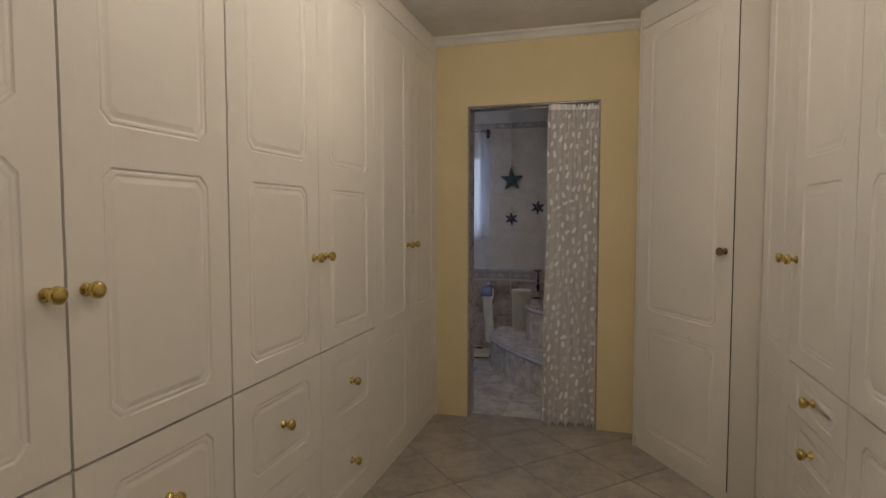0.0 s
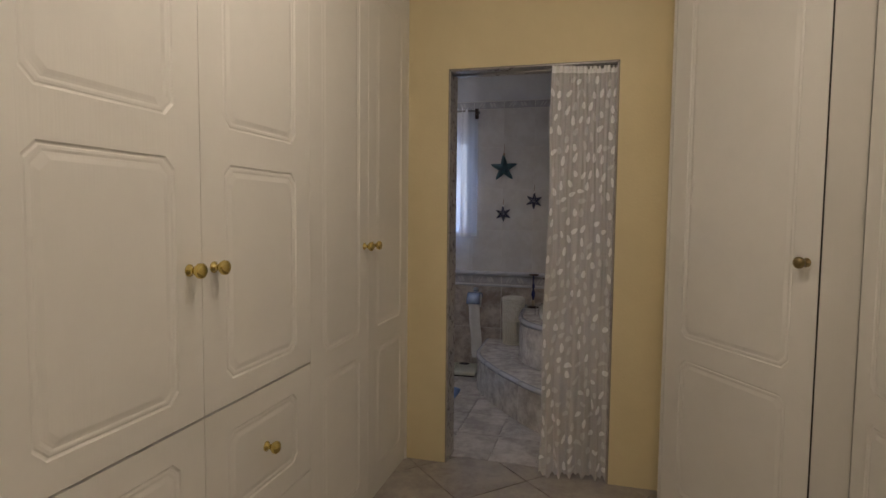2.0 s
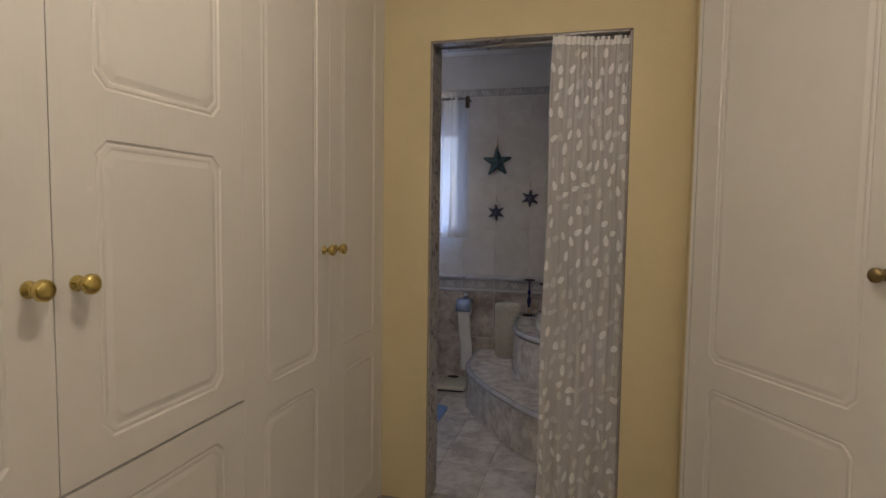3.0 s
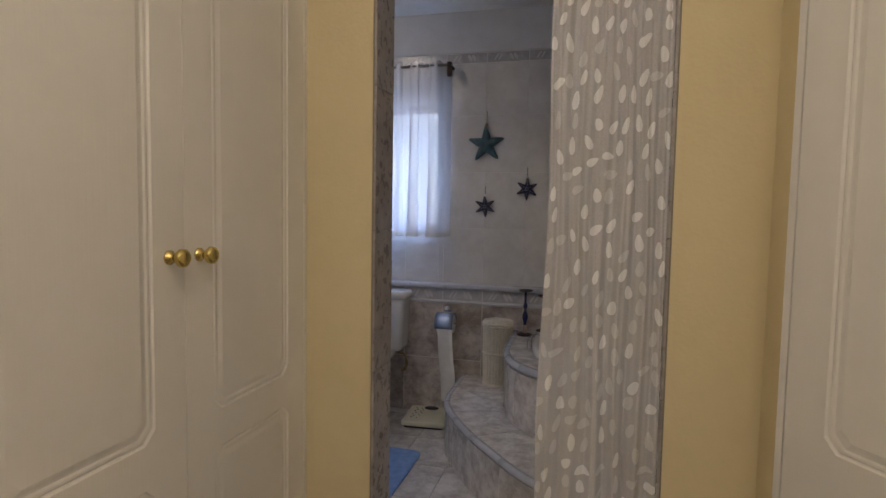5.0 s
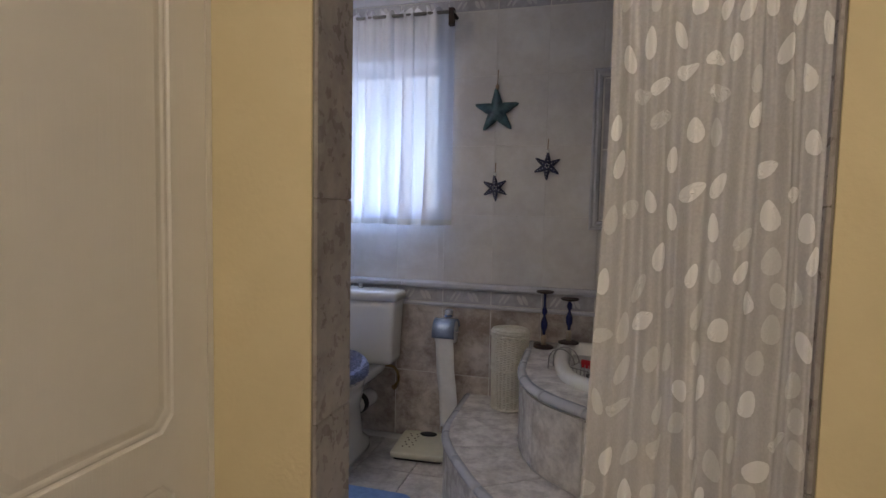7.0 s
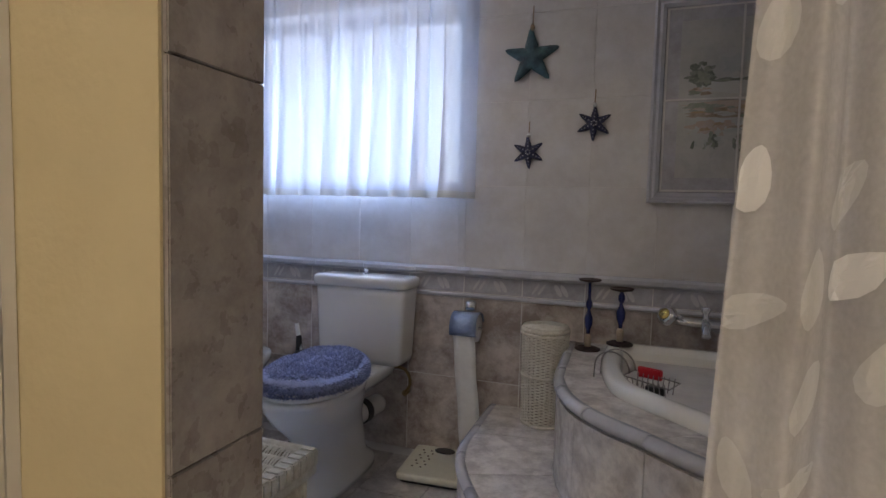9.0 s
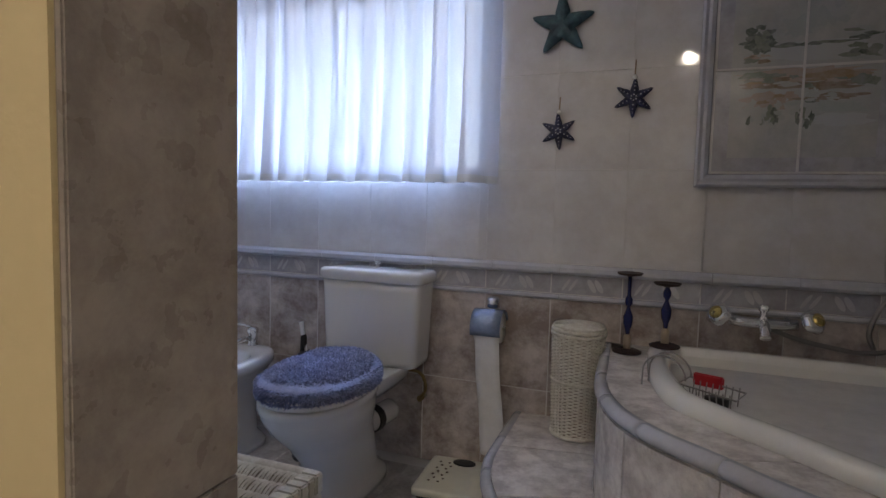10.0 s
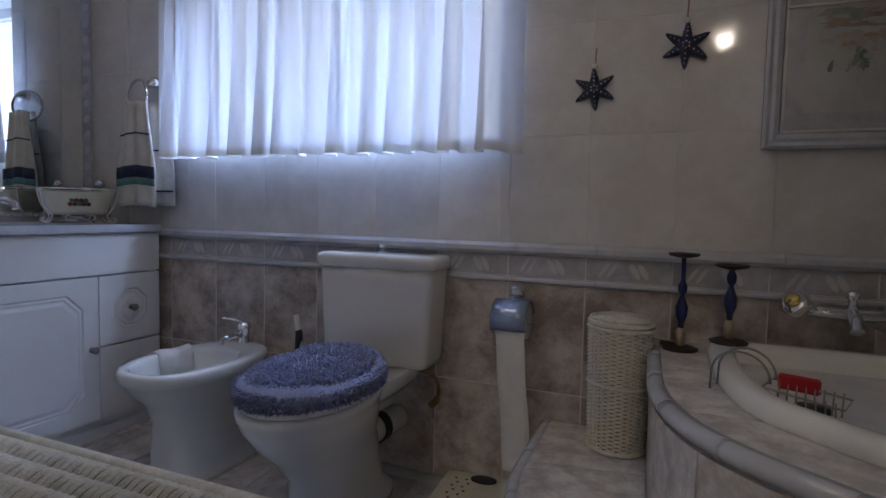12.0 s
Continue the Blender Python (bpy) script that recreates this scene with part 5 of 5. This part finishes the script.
# towel ring and towel
tr = thing("towel_ring", (-2.405, BACK_Y - 0.012, 1.44), "chrome towel ring on the tiled wall", "towel ring")
part("rosette", lathe(bmesh.new(), [(0.024, -0.02), (0.028, -0.012), (0.028, 0.008), (0.016, 0.02)], 18, 0.0, -0.03), CHROME, tr, smooth=True)
part("ring", tube(bmesh.new(), [(-0.068 + 0.078 * math.cos(a), -0.055 - 0.02 * math.cos(a), -0.06 + 0.07 * math.sin(a)) for a in [2 * math.pi * k / 32 for k in range(33)]], 0.006, 10), CHROME, tr, smooth=True)
tw = thing("hand_towel", (-2.452, BACK_Y - 0.07, 1.33), "cream towel with navy and teal bands on the ring", "towel")


def towel_side(u, down, front):
    spread = 0.066 + 0.048 * min(1, down / 0.25)
    y = (-0.02 if front else 0.022) - 0.010 * math.sin(u * 9 + (0 if front else 2)) * (0.4 + down) + (-0.006 if front else 0.004)
    return Vector((u * spread + (0.0 if front else 0.035), y, -down + 0.03 * math.exp(-down * 30) - 0.012 * abs(u) * (1 if front else 0)))


def towel_band(d0, d1, mat, front, lift, name, label=""):
    bm = bmesh.new()
    n, m = 16, max(2, int((d1 - d0) / 0.02))
    g = [[bm.verts.new(towel_side(-1 + 2 * i / n, d0 + (d1 - d0) * j / m, front) + Vector((0, (-lift if front else -lift), 0))) for i in range(n + 1)] for j in range(m + 1)]
    for a, b in zip(g, g[1:]):
        for i in range(n):
            bm.faces.new((a[i], a[i + 1], b[i + 1], b[i]))
    ob = part(name, bm, mat, tw, label, smooth=True)
    ob.modifiers.new("thickness", "SOLIDIFY").thickness = 0.006 if lift == 0 else 0.002


towel_band(0.0, 0.40, TOWEL, True, 0.0, "front_fall")
towel_band(0.0, 0.405, TOWEL, False, 0.0, "back_fall")
towel_band(0.235, 0.285, TOWEL_NAVY, True, 0.0065, "navy_band")
towel_band(0.286, 0.315, TOWEL_TEAL, True, 0.0065, "teal_band")
towel_band(0.10, 0.106, TOWEL_NAVY, True, 0.0065, "stripe")
towel_band(0.34, 0.347, TOWEL_NAVY, False, 0.0065, "stripe")
towel_band(0.17, 0.176, TOWEL_NAVY, False, 0.0065, "stripe")

# ---- wicker bench ----
wb = thing("wicker_bench", (-0.865, 4.18, 0), "low white wicker laundry bench with woven top", "wicker bench")
WW, WD, WH = 0.74, 0.48, 0.50
for x, y in ((-0.02, -0.02), (-WW + 0.02, -0.02), (-0.02, -WD + 0.02), (-WW + 0.02, -WD + 0.02)):
    part("leg", tube(bmesh.new(), [(x, y, 0), (x, y, WH - 0.03)], 0.018, 10), WICKER, wb, smooth=True)
bm = bmesh.new()
box(bm, -WW + 0.012, -0.012, -WD + 0.012, -0.012, 0.06, WH - 0.05)
part("body", bm, WICKER, wb)
# seat board coloured dark so the gaps between cords look shaded
bm = bmesh.new()
box(bm, -WW + 0.02, -0.02, -WD + 0.02, -0.02, WH - 0.049, WH - 0.014)
part("seat_board", bm, WICKER_SHADE, wb)
for a, b in (((0, -WD), (0, 0)), ((0, 0), (-WW, 0)), ((-WW, 0), (-WW, -WD)), ((-WW, -WD), (0, -WD))):
    for dz in (0.016, 0.05):
        part("rail", tube(bmesh.new(), [(a[0], a[1], WH - dz), (b[0], b[1], WH - dz)], 0.016, 10), WICKER, wb, smooth=True)


def woven_flat(parent, x0, x1, y0, y1, z, pitch_x, pitch_y, name="weave"):
    """Close cords along y that rise together over rods that lie along x."""
    verts, faces = [], []
    cords = int((x1 - x0) / pitch_x)
    n = int((y1 - y0) / pitch_y) * 6
    for j in range(cords):
        x = x0 + (j + 0.5) * pitch_x
        base = len(verts)
        for k in range(n + 1):
            y = y0 + (y1 - y0) * k / n
            up = 0.0090 * abs(math.sin(math.pi * k / 6)) + (0.0012 if j % 2 else 0)
            for dx, dz in ((-0.36 * pitch_x, 0), (0, 0.0036), (0.36 * pitch_x, 0), (0, -0.0036)):
                verts.append((x + dx + 0.0012 * math.sin(k * 0.5 + j), y, z + up + dz))
        for k in range(n):
            a, b_ = base + 4 * k, base + 4 * k + 4
            for i in range(4):
                faces.append((a + i, a + (i + 1) % 4, b_ + (i + 1) % 4, b_ + i))
    me = bpy.data.meshes.new(name)
    me.from_pydata(verts, [], faces)
    me.materials.append(WICKER)
    ob = new(name, me)
    ob.parent = parent
    return tagged(ob, "woven white cane strands", kind="stuff")


woven_flat(wb, -WW + 0.012, -0.012, -WD + 0.012, -0.012, WH - 0.010, 0.0085, 0.042)
side_w = woven_flat(wb, -WD + 0.02, -0.02, 0.0, WH - 0.14, 0.0, 0.012, 0.05)
side_w.matrix_basis = pose(-0.008, 0, 0.07) @ Matrix(((0, 0, 1, 0), (1, 0, 0, 0), (0, 1, 0, 0), (0, 0, 0, 1)))
random.seed(8)
for k in range(19):
    y = -WD + 0.012 + (WD - 0.024) * k / 18
    bm = bmesh.new()
    box(bm, -0.021, 0.018 + random.uniform(0, 0.002), y - 0.0115, y + 0.0115, WH - 0.037, WH + 0.003 + random.uniform(0, 0.002))
    part("wrap", bm, WICKER, wb, bevel=0.004)

# ---- door curtain ----
dc = thing("door_curtain", (0, 0, 0), "sheer grey doorway curtain with woven white leaves", "curtain")


def drape(u, z):
    """u from 0 (free edge) to 1 (wall side)."""
    down = max(0.0, min(1.0, (2.005 - z) / 1.95))
    left = -0.083 - 0.029 * down
    x = left + (0.210 - left) * u + 0.005 * math.sin(6 * z + 9 * u) * min(1, 6 * (1 - u))
    amp = (0.006 + 0.020 * min(1, down * 1.6)) * min(1, 0.3 + 5 * (1 - u))
    y = 3.460 + 0.052 * min(1, u * 1.6) + 0.02 * (1 - min(1, down * 6)) + amp * math.sin(u * 2 * math.pi * 5.5 + 0.7 * math.sin(1.7 * z) + 0.5) + 0.006 * math.sin(u * 2 * math.pi * 15 + 2.0 * z) * (1 - 0.5 * down)
    return Vector((x, y, z))


bm = bmesh.new()
nu, nz = 210, 44
grid = [[bm.verts.new(drape(i / nu, 2.005 - 1.985 * j / nz + (0.008 * math.sin(i * 0.35) if j == nz else 0))) for i in range(nu + 1)] for j in range(nz + 1)]
for a, b in zip(grid, grid[1:]):
    for i in range(nu):
        bm.faces.new((a[i], a[i + 1], b[i + 1], b[i]))
part("cloth", bm, SHEER_DOOR, dc, smooth=True)
bm = bmesh.new()
grid = [[bm.verts.new(drape(i / nu, z) + Vector((0, -0.003, 0))) for i in range(nu + 1)] for z in (2.012, 1.995, 1.978)]
for a, b in zip(grid, grid[1:]):
    for i in range(nu):
        bm.faces.new((a[i], a[i + 1], b[i + 1], b[i]))
part("heading_tape", bm, LEAF_CLOTH, dc, "gathered heading", smooth=True)
random.seed(21)
spots = []
tries = 0
while len(spots) < 225 and tries < 20000:
    tries += 1
    u, z = random.uniform(0.015, 0.985), random.uniform(0.05, 1.96)
    if all(abs(z - q) > 0.046 or abs(u - p) > 0.085 for p, q in spots):
        spots.append((u, z))
for u, z in spots:
    a, ln_, wd = random.gauss(0.1, 0.35) if random.random() < 0.7 else random.gauss(1.2, 0.3), random.uniform(0.018, 0.025), random.uniform(0.0095, 0.0135)
    bm = bmesh.new()
    rings = []
    for f in (0.28, 0.64, 1.0):
        ring = []
        for k in range(14):
            t = 2 * math.pi * k / 14
            du, dz = f * wd * math.sin(t) * (1 - 0.25 * math.cos(t)), f * ln_ * math.cos(t)
            du, dz = du * math.cos(a) + dz * math.sin(a), dz * math.cos(a) - du * math.sin(a)
            uu = min(0.998, max(0.002, u + du / 0.42))
            ring.append(bm.verts.new(drape(uu, z + dz) + Vector((0, -0.0028, 0))))
        rings.append(ring)
    bm.faces.new(rings[0])
    for p, q in zip(rings, rings[1:]):
        for k in range(14):
            bm.faces.new((p[k], p[(k + 1) % 14], q[(k + 1) % 14], q[k]))
    # the fainter leaf cloth is more frequent in the lower part
    part("leaf", bm, LEAF_FAINT if random.random() < (0.3 if z > 1.1 else 0.6) else LEAF_CLOTH, dc)
dr_rod = thing("door_curtain_rod", (0, 0, 0), "thin metal rod across the doorway", "curtain rod")
part("pole", tube(bmesh.new(), [(DOOR_L + 0.012, 3.535, 2.006), (DOOR_R - 0.012, 3.535, 2.006)], 0.006, 10), PEWTER, dr_rod, smooth=True)


# ---- tiles of floors and walls ----
def tile_mesh(name, w, d, t, mat, bev=0.0016):
    bm = bmesh.new()
    loft(bm, [[(-w / 2, -d / 2, 0), (w / 2, -d / 2, 0), (w / 2, d / 2, 0), (-w / 2, d / 2, 0)], [(-w / 2, -d / 2, t - bev), (w / 2, -d / 2, t - bev), (w / 2, d / 2, t - bev), (-w / 2, d / 2, t - bev)],
              [(-w / 2 + bev, -d / 2 + bev, t), (w / 2 - bev, -d / 2 + bev, t), (w / 2 - bev, d / 2 - bev, t), (-w / 2 + bev, d / 2 - bev, t)]])
    return mesh_of(name, bm, mat)


def lay(mesh, owner, m, name="tile"):
    ob = new(name, mesh)
    ob.parent = owner
    ob.matrix_basis = m
    return ob


P = 0.394
sq = tile_mesh("tile", P - 0.006, P - 0.006, 0.006, FLOOR_TILE)
for i in range(-14, 15):
    for j in range(-14, 15):
        x = -0.161 + (i - j) * P * 0.7071
        y = 2.862 + (i + j + 1) * P * 0.7071
        r = P * 0.7071 - 0.0042
        if not (-1.05 < x < 1.15 and -1.60 < y < 3.85):
            continue
        if y + r < 3.586:
            lay(sq, floor, pose(x, y, -0.0062 + random.uniform(-0.0003, 0.0003), 0, 0, 45))
        elif y - r < 3.57:
            # cut tiles along the threshold
            bm = bmesh.new()
            loft(bm, [[(x - r, y, z), (x, y - r, z), (x + r, y, z), (x, y + r, z)] for z in (-0.0058, -0.0002)])
            bmesh.ops.bisect_plane(bm, geom=bm.verts[:] + bm.edges[:] + bm.faces[:], plane_co=(0, 3.586, 0), plane_no=(0, 1, 0), clear_outer=True)
            part("tile", bm, FLOOR_TILE, floor)
bw, bl = 0.252, 0.332
btile = tile_mesh("tile", bw - 0.004, bl - 0.004, 0.006, BATH_FLOOR)
for i in range(-9, 7):
    for j in range(0, 6):
        x, y = -0.635 + (i + 0.5) * bw, 3.592 + (j + 0.5) * bl
        if BATH_LEFT + 0.1 < x < 0.95 and y < BACK_Y - 0.02:
            lay(btile, bath_floor, pose(x, y, -0.0062 + random.uniform(-0.0003, 0.0003)))

ROWS = ((0.0, 0.35, DADO_TILE), (0.352, 0.70, DADO_TILE), (0.722, 0.792, BORDER_TILE), (0.832, 1.17, WALL_TILE), (1.172, 1.51, WALL_TILE), (1.512, 1.85, WALL_TILE), (1.852, 2.158, WALL_TILE), (2.165, 2.222, BORDER_TILE))
cache = {}


def wall_tiles(owner, u0, u1, origin, place, hole=None):
    """Tiles over a wall; place(u, z) is the pose of a tile that faces outwards."""
    k0 = math.floor((u0 - origin) / 0.25)
    k1 = math.ceil((u1 - origin) / 0.25)
    for z0, z1, mat in ROWS:
        for k in range(k0, k1):
            gap = 0.0009 if mat is WALL_TILE else 0.0020
            a, b = max(u0, origin + k * 0.25) + gap, min(u1, origin + (k + 1) * 0.25) - gap
            if b - a < 0.012:
                continue
            pieces = [(a, b, z0 + 0.001, z1 - 0.001)]
            if hole and b > hole[0] and a < hole[1] and z1 > hole[2] and z0 < hole[3]:
                pieces = [(a, min(b, hole[0]), z0, z1), (max(a, hole[1]), b, z0, z1), (max(a, hole[0]), min(b, hole[1]), z0, min(z1, hole[2])), (max(a, hole[0]), min(b, hole[1]), max(z0, hole[3]), z1)]
            for p, q, r, s in pieces:
                if q - p > 0.01 and s - r > 0.01:
                    key = (round(q - p, 3), round(s - r, 3), mat.name)
                    if key not in cache:
                        cache[key] = tile_mesh("tile", q - p, s - r, 0.0018, mat, 0.0007)
                    lay(cache[key], owner, place((p + q) / 2, (r + s) / 2))
            if mat is BORDER_TILE and b - a > 0.2:
                # slanting leaf relief on the border tiles
                key = ("relief", z1 < 1)
                if key not in cache:
                    bm = bmesh.new()
                    hh = (z1 - z0) * 0.42
                    for cx in (-0.07, -0.045, 0.02, 0.045):
                        s_ = 1 if cx < 0 else -1
                        vs = [(cx + s_ * hh * 0.5 * math.cos(t) * 0.9 + 0.009 * math.sin(t), hh * math.cos(t) * 0.8 + 0.004 * math.sin(t)) for t in [2 * math.pi * i / 10 for i in range(10)]]
                        loft(bm, [[(x, y, z) for x, y in vs] for z in (0.0016, 0.0036)])
                    cache[key] = mesh_of("relief", bm, BORDER_MARK)
                lay(cache[key], owner, place((a + b) / 2, (z0 + z1) / 2), "relief")


wall_tiles(wall_back, BATH_LEFT, BATH_RIGHT, -0.862, lambda u, z: pose(u, BACK_Y, z, 90), (WIN_L, WIN_R, WIN_B, WIN_T))
wall_tiles(wall_bleft, INNER_Y, BACK_Y - 0.01, 5.07, lambda u, z: pose(BATH_LEFT, u, z, 90, 0, 90))
for name, wall, a, b in (("back", wall_back, BATH_LEFT + 0.02, BATH_RIGHT), ("left", wall_bleft, INNER_Y, BACK_Y - 0.02)):
    for z0, z1, depth in ((0.702, 0.720, 0.016), (0.794, 0.83, 0.024)):
        prof = [(0, z0), (depth * 0.6, z0), (depth, z0 + (z1 - z0) * 0.3), (depth, z0 + (z1 - z0) * 0.7), (depth * 0.6, z1), (0, z1)]
        s = a
        while s < b - 0.01:
            e = min(s + 0.25, b)
            bm = bmesh.new()
            if name == "back":
                loft(bm, [[(x, BACK_Y - d, z) for d, z in prof] for x in (s + 0.0008, e - 0.0008)])
            else:
                loft(bm, [[(BATH_LEFT + d, y, z) for d, z in prof] for y in (s + 0.0008, e - 0.0008)])
            part("moulding", bm, BLUE_TRIM, wall)
            s = e
bm = bmesh.new()
box(bm, BATH_LEFT, BATH_RIGHT, BACK_Y - 0.006, BACK_Y - 0.0005, 2.226, BATH_CEIL - 0.001)
structure("wall_plaster_band", bm, BATH_PAINT, "pale painted band between tiles and ceiling", "wall")
bm = bmesh.new()
box(bm, BATH_LEFT + 0.0085, BATH_LEFT + 0.011, 5.264, 5.310, 0.85, 2.15)
vs_ = structure("trim_mirror_border", bm, BORDER_TILE, "narrow patterned lilac border strip beside the mirror", "border strip")
for k in range(18):
    bm = bmesh.new()
    loft(bm, [[(BATH_LEFT + x, 5.287 + 0.014 * math.cos(t) + 0.006 * math.sin(t), 0.89 + 0.07 * k + 0.02 * math.sin(t)) for t in [2 * math.pi * i / 8 for i in range(8)]] for x in (0.0112, 0.0125)])
    part("relief", bm, BLUE_TRIM, vs_)
